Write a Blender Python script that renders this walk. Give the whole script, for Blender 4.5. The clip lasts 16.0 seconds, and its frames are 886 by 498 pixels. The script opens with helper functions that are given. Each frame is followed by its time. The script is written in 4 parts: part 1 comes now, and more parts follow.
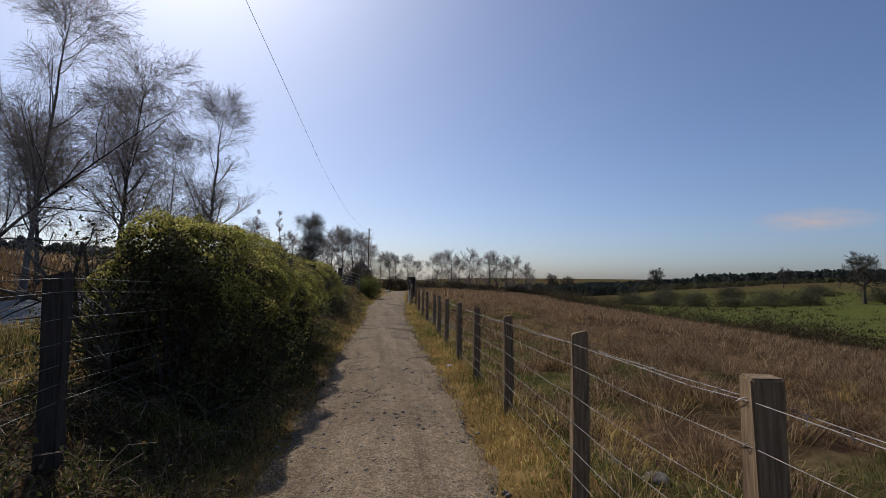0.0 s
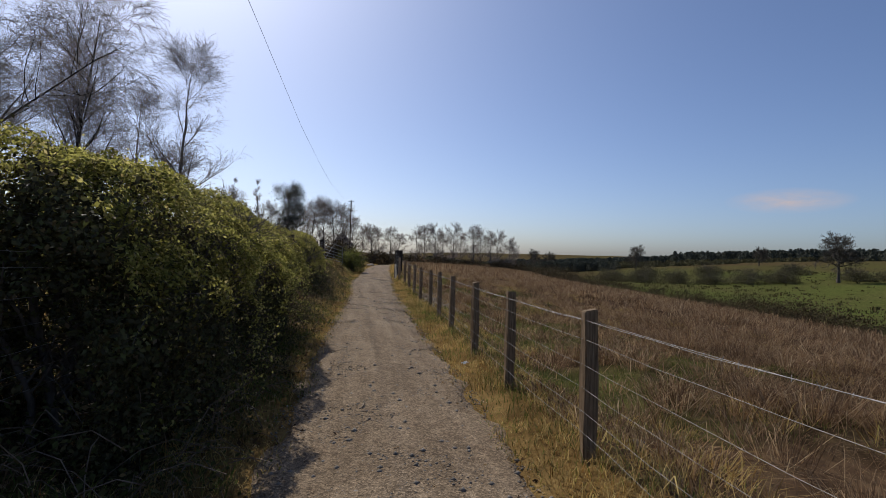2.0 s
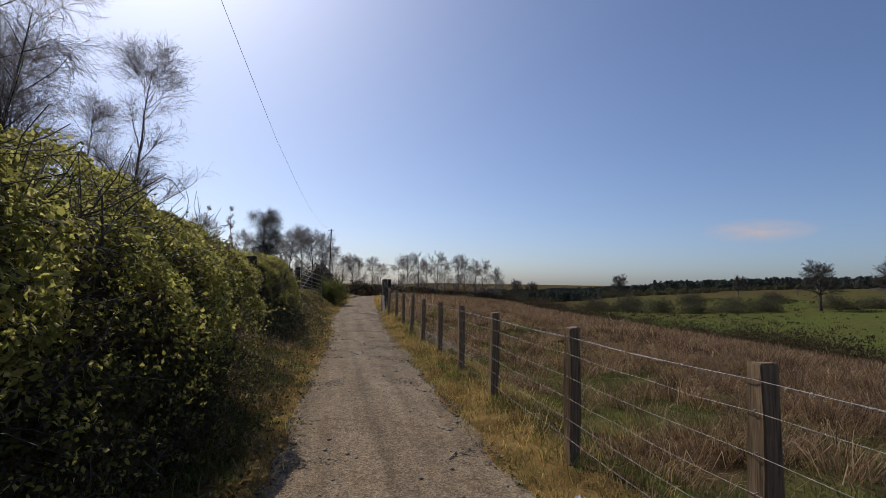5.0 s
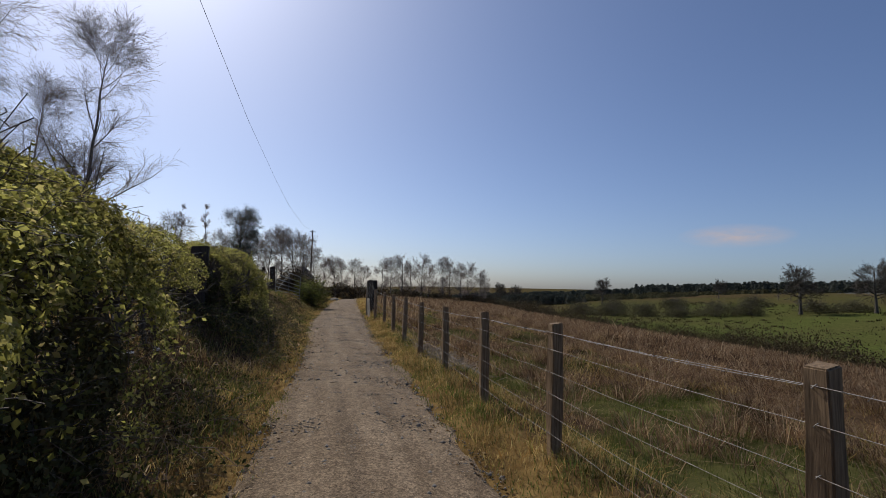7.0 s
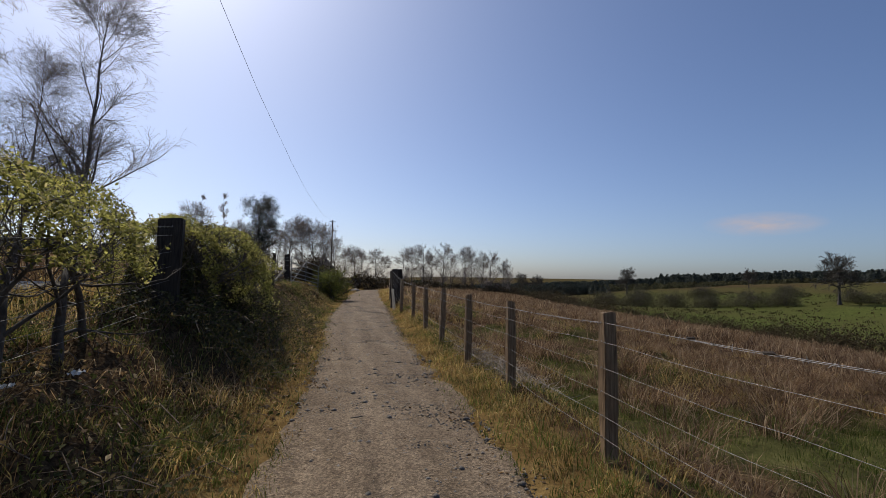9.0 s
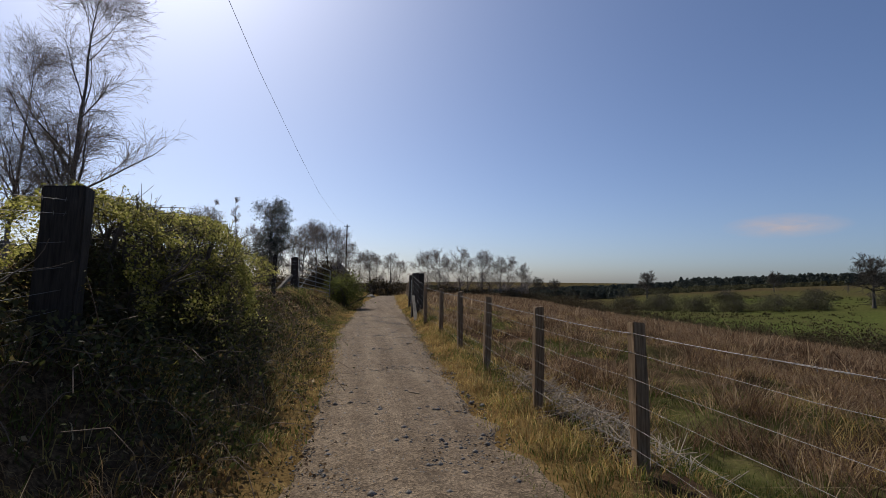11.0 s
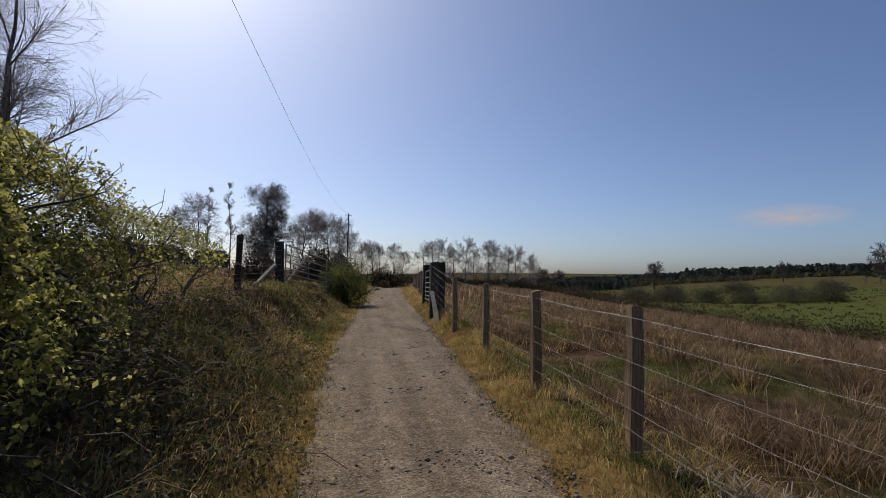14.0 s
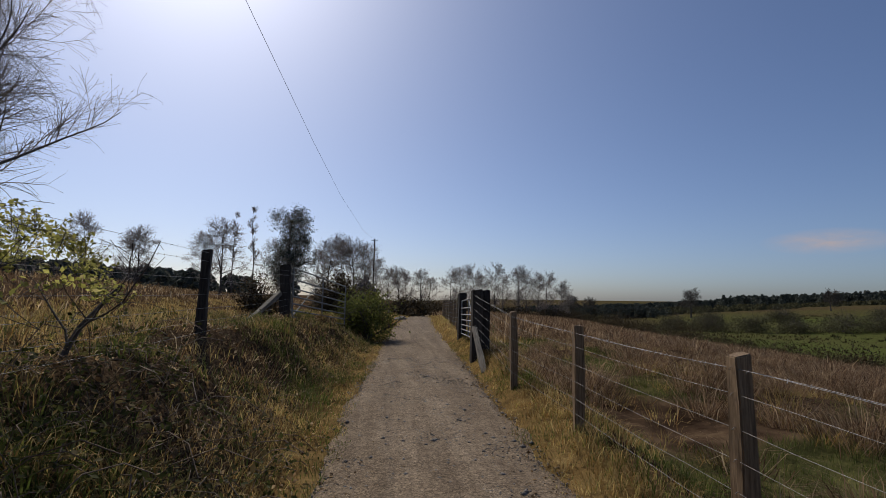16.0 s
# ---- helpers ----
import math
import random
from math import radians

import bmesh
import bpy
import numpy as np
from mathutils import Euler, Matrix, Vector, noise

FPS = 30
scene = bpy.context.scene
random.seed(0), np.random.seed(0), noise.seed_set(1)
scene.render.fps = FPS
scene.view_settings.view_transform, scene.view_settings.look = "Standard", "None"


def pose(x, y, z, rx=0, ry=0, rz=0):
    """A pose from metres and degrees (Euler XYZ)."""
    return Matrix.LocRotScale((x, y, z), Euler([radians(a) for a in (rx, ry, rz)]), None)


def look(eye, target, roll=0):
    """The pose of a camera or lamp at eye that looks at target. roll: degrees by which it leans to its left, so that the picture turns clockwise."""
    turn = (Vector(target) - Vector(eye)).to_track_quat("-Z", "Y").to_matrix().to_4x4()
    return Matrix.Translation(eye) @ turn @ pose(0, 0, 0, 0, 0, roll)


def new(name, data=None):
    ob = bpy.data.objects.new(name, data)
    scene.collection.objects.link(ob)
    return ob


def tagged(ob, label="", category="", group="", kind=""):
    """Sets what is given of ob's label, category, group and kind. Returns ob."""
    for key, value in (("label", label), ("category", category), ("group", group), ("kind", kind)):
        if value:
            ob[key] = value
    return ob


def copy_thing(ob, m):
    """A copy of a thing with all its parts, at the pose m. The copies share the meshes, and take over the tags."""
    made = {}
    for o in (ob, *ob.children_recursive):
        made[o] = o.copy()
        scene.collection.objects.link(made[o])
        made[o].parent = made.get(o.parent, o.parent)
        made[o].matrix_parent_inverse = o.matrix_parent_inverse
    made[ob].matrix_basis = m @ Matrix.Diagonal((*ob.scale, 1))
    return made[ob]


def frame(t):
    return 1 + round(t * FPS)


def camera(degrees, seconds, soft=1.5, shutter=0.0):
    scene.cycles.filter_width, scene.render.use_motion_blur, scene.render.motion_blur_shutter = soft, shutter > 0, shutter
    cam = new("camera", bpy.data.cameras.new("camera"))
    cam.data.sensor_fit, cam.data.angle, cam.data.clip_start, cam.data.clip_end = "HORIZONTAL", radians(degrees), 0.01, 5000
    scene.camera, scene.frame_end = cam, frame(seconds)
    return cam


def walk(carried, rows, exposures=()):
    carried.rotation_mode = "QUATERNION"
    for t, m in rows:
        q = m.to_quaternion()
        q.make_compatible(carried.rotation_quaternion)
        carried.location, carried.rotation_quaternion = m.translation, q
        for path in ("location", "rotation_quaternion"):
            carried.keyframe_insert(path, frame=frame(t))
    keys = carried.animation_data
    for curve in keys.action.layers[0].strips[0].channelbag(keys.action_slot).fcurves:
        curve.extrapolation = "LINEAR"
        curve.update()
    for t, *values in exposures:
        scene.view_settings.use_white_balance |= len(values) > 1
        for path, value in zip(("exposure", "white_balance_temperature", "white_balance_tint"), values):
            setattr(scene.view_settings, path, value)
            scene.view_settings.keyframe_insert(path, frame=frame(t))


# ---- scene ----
cam = camera(85.1, 16.0, 0.6)
PATH = [
    (0, (0.321, -5.374, 1.624), (0.588, -3.395, 1.744), 0.9),
    (0.5, (0.313, -4.875, 1.612), (0.577, -2.895, 1.714), 1.2),
    (1, (0.247, -4.376, 1.61), (0.517, -2.395, 1.675), 1.6),
    (1.5, (0.189, -3.892, 1.598), (0.496, -1.916, 1.639), 1.8),
    (2, (0.111, -3.32, 1.597), (0.456, -1.35, 1.612), 1.7),
    (2.5, (0.155, -2.747, 1.56), (0.542, -0.785, 1.561), 1.7),
    (3, (0.139, -2.177, 1.55), (0.541, -0.218, 1.55), 1.7),
    (3.5, (0.106, -1.603, 1.526), (0.513, 0.355, 1.534), 1.8),
    (4, (0.087, -1.014, 1.495), (0.496, 0.942, 1.559), 1.5),
    (4.2, (0.064, -0.763, 1.518), (0.456, 1.196, 1.604), 1.3),
    (6.3, (-0.025, 1.719, 1.431), (0.46, 3.652, 1.603), 1.5),
    (6.5, (-0.024, 1.935, 1.445), (0.459, 3.868, 1.613), 1.4),
    (7, (0.08, 2.531, 1.406), (0.569, 4.464, 1.565), 1.5),
    (7.5, (0.053, 3.135, 1.415), (0.508, 5.076, 1.571), 1.4),
    (8, (0.111, 3.722, 1.392), (0.548, 5.668, 1.533), 1.5),
    (8.5, (0.101, 4.386, 1.363), (0.525, 6.335, 1.5), 0.9),
    (9, (0.138, 4.977, 1.348), (0.55, 6.93, 1.466), 1.3),
    (9.5, (0.146, 5.63, 1.355), (0.553, 7.584, 1.481), 1.2),
    (9.7, (0.132, 5.905, 1.393), (0.523, 7.862, 1.523), 1.2),
    (11.8, (0.214, 8.481, 1.32), (0.563, 10.445, 1.457), 0.9),
    (12, (0.192, 8.769, 1.338), (0.54, 10.734, 1.468), 0.9),
    (12.5, (0.251, 9.413, 1.336), (0.602, 11.38, 1.436), 1.2),
    (13, (0.166, 10.098, 1.35), (0.521, 12.064, 1.452), 0.8),
    (13.5, (0.189, 10.743, 1.337), (0.532, 12.711, 1.437), 1.0),
    (14, (0.178, 11.451, 1.351), (0.525, 13.419, 1.45), 0.9),
    (14.5, (0.189, 12.16, 1.381), (0.507, 14.132, 1.487), 0.8),
    (15, (0.251, 12.851, 1.39), (0.553, 14.824, 1.527), 0.9),
    (15.5, (0.219, 13.576, 1.402), (0.479, 15.551, 1.579), 0.9),
    (16, (0.248, 14.291, 1.435), (0.486, 16.266, 1.641), 1.1),
]
walk(cam, [(t, look(eye, target, roll)) for t, eye, target, roll in PATH],
     [(0, 0.06), (3.5, 0.24), (6.5, 0.02), (9.5, 0.08), (12, 0.02), (13, 0.1), (16, -0.16)])

# ---- world, sun, exposure ----
SUN_AZ, SUN_EL = 24.0, 44.0     # degrees to the left of +y, above the horizon
sun_way = Vector((-math.sin(radians(SUN_AZ)) * math.cos(radians(SUN_EL)), math.cos(radians(SUN_AZ)) * math.cos(radians(SUN_EL)), math.sin(radians(SUN_EL))))
world = bpy.data.worlds.new("sky")
scene.world = world
world.use_nodes = True
wt = world.node_tree
sky = wt.nodes.new("ShaderNodeTexSky")
sky.sky_type = "NISHITA"
sky.sun_disc = False
sky.sun_elevation = radians(SUN_EL)
sky.sun_rotation = radians(-SUN_AZ)
sky.air_density, sky.dust_density, sky.ozone_density = 0.75, 1.5, 1.2
wt.nodes["Background"].inputs["Strength"].default_value = 0.088
tint = wt.nodes.new("ShaderNodeMix")
tint.data_type, tint.blend_type = "RGBA", "MULTIPLY"
tint.inputs[0].default_value, tint.inputs[7].default_value = 1.0, (0.87, 0.965, 1.15, 1)
wt.links.new(sky.outputs[0], tint.inputs[6])
wt.links.new(tint.outputs[2], wt.nodes["Background"].inputs["Color"])
sun = new("sun", bpy.data.lights.new("sun", "SUN"))
sun.data.energy, sun.data.angle, sun.data.color = 3.3, radians(0.53), (1.0, 0.95, 0.87)
sun.matrix_world = look((0, 0, 30), Vector((0, 0, 30)) - sun_way)

# ---- numbers and meshes ----
rng = np.random.default_rng(7)


def table(v, pairs):
    """Straight interpolation in a short table of (place, value)."""
    a = np.array(pairs, float)
    return np.interp(v, a[:, 0], a[:, 1])


def smooth(a, b, v):
    t = np.clip((v - a) / (b - a), 0, 1)
    return t * t * (3 - 2 * t)


def lattice(ix, iy, seed):
    h = (ix.astype(np.int64) * 374761393 + iy.astype(np.int64) * 668265263 + seed * 982451653) & 0xFFFFFFFF
    h = ((h ^ (h >> 13)) * 1274126177) & 0xFFFFFFFF
    return ((h ^ (h >> 16)) & 0xFFFF) / 65535.0


def rough(x, y, size, seed=0):
    """Value noise from -1 to 1 with cells of the given size."""
    x, y = np.asarray(x, float) / size, np.asarray(y, float) / size
    ix, iy = np.floor(x), np.floor(y)
    fx, fy = x - ix, y - iy
    fx, fy = fx * fx * (3 - 2 * fx), fy * fy * (3 - 2 * fy)
    a, b = lattice(ix, iy, seed), lattice(ix + 1, iy, seed)
    c, d = lattice(ix, iy + 1, seed), lattice(ix + 1, iy + 1, seed)
    return 2 * ((a + (b - a) * fx) * (1 - fy) + (c + (d - c) * fx) * fy) - 1


PATH_L = ((-30, -0.75), (-6, -0.55), (-1.5, -0.46), (3, -0.42), (6.3, -0.35), (9, -0.22), (12.7, -0.12), (15.4, -0.06), (18, -0.16), (21, -0.14), (24, 0.08), (30, 0.32), (38, 0.8), (47, 1.6), (60, 2.8), (90, 5.5))
PATH_R = ((-30, 0.9), (-6, 1.12), (-1.6, 1.23), (2, 1.34), (6, 1.33), (9, 1.37), (13, 1.42), (16.7, 1.55), (18, 1.64), (21.6, 1.84), (25, 2.05), (30, 2.3), (38, 2.75), (47, 3.4), (60, 4.6), (90, 7.3))
FENCE_R = ((-30, 0.6), (-6.2, 1.42), (-4.0, 1.54), (-2.36, 1.633), (0, 1.817), (2.07, 1.875), (3.96, 1.926), (6.25, 2.004), (8.2, 2.076), (10.69, 2.235), (12.54, 2.18), (14.78, 2.218), (16.8, 2.246), (19.2, 2.29), (21.5, 2.23), (25, 2.34), (29.6, 2.74), (40, 3.75), (60, 5.6))
BANK = ((-30, 0.2), (-6, 0.28), (0, 0.38), (8, 0.55), (12, 0.74), (19, 0.9), (25, 0.9), (35, 0.6), (50, 0.3), (70, 0.0))
VERGE = ((-30, 0.2), (-4, 0.2), (0, 0.12), (4, 0.09), (8, -0.02), (13, -0.06), (17, 0.05), (19, 0.16), (23, 0.32), (30, 0.36), (40, 0.2), (60, 0.0))
RIGHT = ((0, 0.0), (0.3, -0.03), (0.9, -0.3), (1.6, -0.42), (2.6, -0.36), (4, -0.42), (13, -1.3), (22, -2.4), (36, -4.0), (46, -4.9), (60, -5.3), (86, -4.8), (116, -2.5), (180, 0.6), (280, 5.6), (400, 7.5), (4000, 7.5))
LEFT = ((0, 0.0), (3, -0.05), (9, -0.15), (12, 0.1), (15, 1.0), (22, 2.0), (45, 3.0), (120, 6.0), (400, 8.0), (4000, 8.0))


def shift(y):
    return 22.0 * smooth(45, 120, y)


def pasture(x, y):
    """How far a place lies beyond the fence line, as the pasture's near edge sees it."""
    return x - table(y, FENCE_R) + 7.0 * smooth(30, 100, y)


def height(x, y):
    """The lie of the land, without its small lumps."""
    x, y = np.asarray(x, float), np.asarray(y, float)
    xl, xr, xf = table(y, PATH_L), table(y, PATH_R), table(y, FENCE_R)
    crest = -0.022 * np.clip(y - 49, 0, 50)
    left = table(y, BANK) * smooth(0.3, 1.75, xl - x) + table(xl - 1.4 - x, LEFT) * (x < xl - 1.4)
    right = table(y, VERGE) * smooth(0.05, 0.7, x - xr) * (1 - smooth(6, 30, x - xf)) + table(np.clip(x - xf - shift(y), 0, None) + np.clip(np.minimum(x - xf, shift(y)), 0, None) * 0.06, RIGHT) * (x > xf)
    valley = -11 * smooth(180, 620, y) * np.exp(-((x - 200) / 280) ** 2)
    return left + right + crest + valley


def lumps(x, y):
    xl, xr = table(y, PATH_L), table(y, PATH_R)
    off = smooth(0.0, 0.7, np.maximum(xl - x, x - xr))
    bank = smooth(0.4, 1.0, xl - x) * (1 - smooth(5.5, 6.5, xl - x))
    far = smooth(1.5, 6, x - xr)
    return off * (0.035 * rough(x, y, 0.33, 3) + 0.02 * rough(x, y, 0.14, 4)) + bank * (0.11 * rough(x, y, 1.5, 10) + 0.15 * rough(x, y, 0.75, 5) + 0.07 * rough(x, y, 0.31, 9)) + far * (0.19 * rough(x, y, 1.3, 6) + 0.1 * rough(x, y, 0.55, 7)) + off * 0.05 * rough(x, y, 2.9, 8)


def ground_z(x, y):
    return height(x, y) + lumps(np.asarray(x, float), np.asarray(y, float))


def mesh_of(name, verts, tris=None, quads=None):
    """A mesh from arrays of points, triangles and quads."""
    me = bpy.data.meshes.new(name)
    verts = np.asarray(verts, np.float32).reshape(-1, 3)
    tris = np.zeros((0, 3), np.int32) if tris is None else np.asarray(tris, np.int32).reshape(-1, 3)
    quads = np.zeros((0, 4), np.int32) if quads is None else np.asarray(quads, np.int32).reshape(-1, 4)
    loops = np.concatenate([tris.ravel(), quads.ravel()])
    sizes = np.concatenate([np.full(len(tris), 3), np.full(len(quads), 4)]).astype(np.int32)
    starts = np.concatenate([[0], np.cumsum(sizes)[:-1]]).astype(np.int32)
    me.vertices.add(len(verts))
    me.vertices.foreach_set("co", verts.ravel())
    me.loops.add(len(loops))
    me.loops.foreach_set("vertex_index", loops)
    me.polygons.add(len(sizes))
    me.polygons.foreach_set("loop_start", starts)
    me.update(calc_edges=True)
    me.validate()
    return me


def put(name, me, mat, parent=None, label="", soft=False):
    """Links a mesh as one object, a part of parent where one is given."""
    me.materials.append(mat)
    if soft:
        me.polygons.foreach_set("use_smooth", np.ones(len(me.polygons), bool))
    ob = new(name, me)
    if parent is not None:
        ob.parent = parent
    return tagged(ob, label)


def part(name, bm, mat, parent=None, label="", soft=False):
    me = bpy.data.meshes.new(name)
    bm.to_mesh(me)
    bm.free()
    return put(name, me, mat, parent, label, soft)


def thing(name, m, label, category, group="", kind=""):
    ob = new(name)
    ob.empty_display_size = 0.2
    ob.matrix_basis = m
    return tagged(ob, label, category, group, kind)


def unit(v):
    return v / np.maximum(np.linalg.norm(v, axis=-1, keepdims=True), 1e-9)


def tubes(lines, radii, sides=3):
    """Tubes along polylines of equal length: lines (N, P, 3), radii (N, P)."""
    n, p = radii.shape
    tan = unit(np.gradient(lines, axis=1))
    ref = np.cross(unit(lines[:, -1] - lines[:, 0]), unit(rng.normal(size=(n, 3))))
    u = unit(ref[:, None, :] - tan * (ref[:, None, :] * tan).sum(-1, keepdims=True))
    v = np.cross(tan, u)
    ang = np.arange(sides) * 2 * np.pi / sides
    ring = u[:, :, None] * np.cos(ang)[:, None] + v[:, :, None] * np.sin(ang)[:, None]
    verts = lines[:, :, None] + ring * radii[:, :, None, None]
    idx = np.arange(n * p * sides).reshape(n, p, sides)
    a, b = idx[:, :-1], idx[:, 1:]
    quads = np.stack([a, np.roll(a, -1, 2), np.roll(b, -1, 2), b], -1)
    return verts.reshape(-1, 3), quads.reshape(-1, 4)


def joined(groups):
    """Several (verts, quads) as one."""
    vs, qs, at = [], [], 0
    for v, q in groups:
        vs.append(v), qs.append(q + at)
        at += len(v)
    return np.concatenate(vs), np.concatenate(qs)


def blades(pos, tall, wide, lean, way=None):
    """Bent blades of grass standing at pos; lean is how far the tip goes over, in heights."""
    n = len(pos)
    tall, wide, lean = (np.broadcast_to(np.asarray(a, float), (n,))[:, None] for a in (tall, wide, lean))
    face = rng.uniform(0, 2 * np.pi, n)
    across = np.stack([np.cos(face), np.sin(face), 0 * face], -1)
    go = rng.uniform(0, 2 * np.pi, n) if way is None else way
    over = np.stack([np.cos(go), np.sin(go), 0 * go], -1)
    up = np.array([0, 0, 1.0])
    mid = pos + up * tall * 0.55 + over * tall * lean * 0.28
    tip = pos + up * tall * (1 - 0.35 * np.clip(lean, 0, 1.6)) + over * tall * lean
    v = np.stack([pos - across * wide / 2, pos + across * wide / 2, mid - across * wide * 0.4, mid + across * wide * 0.4, tip], 1)
    k = np.arange(n)[:, None] * 5
    t = np.concatenate([k + [0, 1, 3], k + [0, 3, 2], k + [2, 3, 4]])
    return v.reshape(-1, 3), t


def leaves(pos, size, normal, flat=0.5):
    """Small folded leaves at pos that face roughly along normal."""
    n = len(pos)
    nn = unit(normal + rng.normal(size=(n, 3)) * flat)
    a = unit(np.cross(nn, unit(rng.normal(size=(n, 3)))))
    b = np.cross(nn, a)
    s = np.broadcast_to(np.asarray(size, float), (n,))[:, None]
    v = np.stack([pos - a * s * 0.6, pos + b * s * 0.36 + nn * s * 0.1, pos + a * s * 0.6, pos - b * s * 0.36 + nn * s * 0.1], 1)
    k = np.arange(n)[:, None] * 4
    return v.reshape(-1, 3), np.concatenate([k + [0, 1, 2], k + [0, 2, 3]])


def sprout(par, prad, count, tmin, tmax, length, angle, pull, points, wiggle, keep=0.6, taper=0.25, least=0.002):
    """Side shoots on polylines: par (N, P, 3), prad (N, P). pull bends them on the way."""
    n, p = prad.shape
    who = np.repeat(np.arange(n), count)
    t = rng.uniform(tmin, tmax, len(who))
    f = t * (p - 1)
    i = np.minimum(f.astype(int), p - 2)
    w = (f - i)[:, None]
    base = par[who, i] * (1 - w) + par[who, i + 1] * w
    rad = (prad[who, i] * (1 - w[:, 0]) + prad[who, i + 1] * w[:, 0]) * keep
    tan = unit(par[who, i + 1] - par[who, i])
    perp = unit(np.cross(tan, unit(rng.normal(size=(len(who), 3)))))
    a = np.radians(rng.normal(angle, angle * 0.22, len(who)))[:, None]
    d = np.cos(a) * tan + np.sin(a) * perp
    ln = (length * (1.0 - 0.5 * ((t - tmin) / max(tmax - tmin, 1e-6)) ** 1.5) * rng.uniform(0.6, 1.3, len(who)))[:, None]
    pts = [base]
    for k in range(1, points):
        d = unit(d + np.asarray(pull) * k / points + rng.normal(size=d.shape) * wiggle)
        pts.append(pts[-1] + d * ln / (points - 1))
    radii = np.maximum(rad[:, None] * np.linspace(1, taper, points), least)
    return np.stack(pts, 1), radii


# ---- materials ----
def material(name, rough_=0.8):
    m = bpy.data.materials.new(name)
    m.use_nodes = True
    nt = m.node_tree
    p = nt.nodes["Principled BSDF"]
    p.inputs["Roughness"].default_value = rough_
    return m, nt, p


def ramp(nt, fac, stops):
    r = nt.nodes.new("ShaderNodeValToRGB")
    while len(r.color_ramp.elements) < len(stops):
        r.color_ramp.elements.new(0.5)
    for e, (at, c) in zip(r.color_ramp.elements, stops):
        e.position, e.color = at, (*c, 1)
    nt.links.new(fac, r.inputs[0])
    return r.outputs[0]


def coords(nt, scale=(1, 1, 1)):
    g = nt.nodes.new("ShaderNodeTexCoord")
    m = nt.nodes.new("ShaderNodeMapping")
    m.inputs["Scale"].default_value = scale
    nt.links.new(g.outputs["Object"], m.inputs[0])
    return m.outputs[0]


def noise_of(nt, vec, scale, detail=5, rough_=0.6):
    n = nt.nodes.new("ShaderNodeTexNoise")
    n.inputs["Scale"].default_value, n.inputs["Detail"].default_value, n.inputs["Roughness"].default_value = scale, detail, rough_
    nt.links.new(vec, n.inputs["Vector"])
    return n.outputs[0]


def mix(nt, fac, a, b, mode="MIX"):
    m = nt.nodes.new("ShaderNodeMix")
    m.data_type, m.blend_type = "RGBA", mode
    for sock, v in ((m.inputs[0], fac), (m.inputs[6], a), (m.inputs[7], b)):
        if isinstance(v, (int, float)):
            sock.default_value = v
        elif isinstance(v, tuple):
            sock.default_value = (*v, 1)
        else:
            nt.links.new(v, sock)
    return m.outputs[2]


def bump(nt, p, height_, strength=0.4, distance=0.01):
    b = nt.nodes.new("ShaderNodeBump")
    b.inputs["Strength"].default_value, b.inputs["Distance"].default_value = strength, distance
    nt.links.new(height_, b.inputs["Height"])
    nt.links.new(b.outputs[0], p.inputs["Normal"])


def island(nt):
    return nt.nodes.new("ShaderNodeNewGeometry").outputs["Random Per Island"]


def plant(name, stops, glow=0.4, rough_=0.75):
    """Leaf or straw: colour varies from piece to piece, and light comes through."""
    m, nt, p = material(name, rough_)
    p.inputs["Specular IOR Level"].default_value = 0.12
    c = ramp(nt, island(nt), stops)
    patch = noise_of(nt, coords(nt), 1.6, 4)
    c = mix(nt, 0.85, c, ramp(nt, patch, [(0.35, (0.42, 0.38, 0.36)), (0.5, (0.85, 0.85, 0.85)), (0.68, (1.25, 1.22, 1.15))]), "MULTIPLY")
    nt.links.new(c, p.inputs["Base Color"])
    if glow:
        t = nt.nodes.new("ShaderNodeBsdfTranslucent")
        s = nt.nodes.new("ShaderNodeMixShader")
        s.inputs[0].default_value = glow
        nt.links.new(c, t.inputs["Color"])
        nt.links.new(p.outputs[0], s.inputs[1])
        nt.links.new(t.outputs[0], s.inputs[2])
        nt.links.new(s.outputs[0], nt.nodes["Material Output"].inputs[0])
    return m


def stone_like(name, stops, scale, rough_=0.9, fine=60, strength=0.5, distance=0.01, stretch=(1, 1, 1)):
    m, nt, p = material(name, rough_)
    v = coords(nt, stretch)
    big, small = noise_of(nt, v, scale), noise_of(nt, v, fine, 4, 0.7)
    c = ramp(nt, big, stops)
    c = mix(nt, 0.7, c, ramp(nt, small, [(0.25, (0.45, 0.45, 0.45)), (0.75, (1.15, 1.15, 1.15))]), "MULTIPLY")
    nt.links.new(c, p.inputs["Base Color"])
    bump(nt, p, small, strength, distance)
    return m


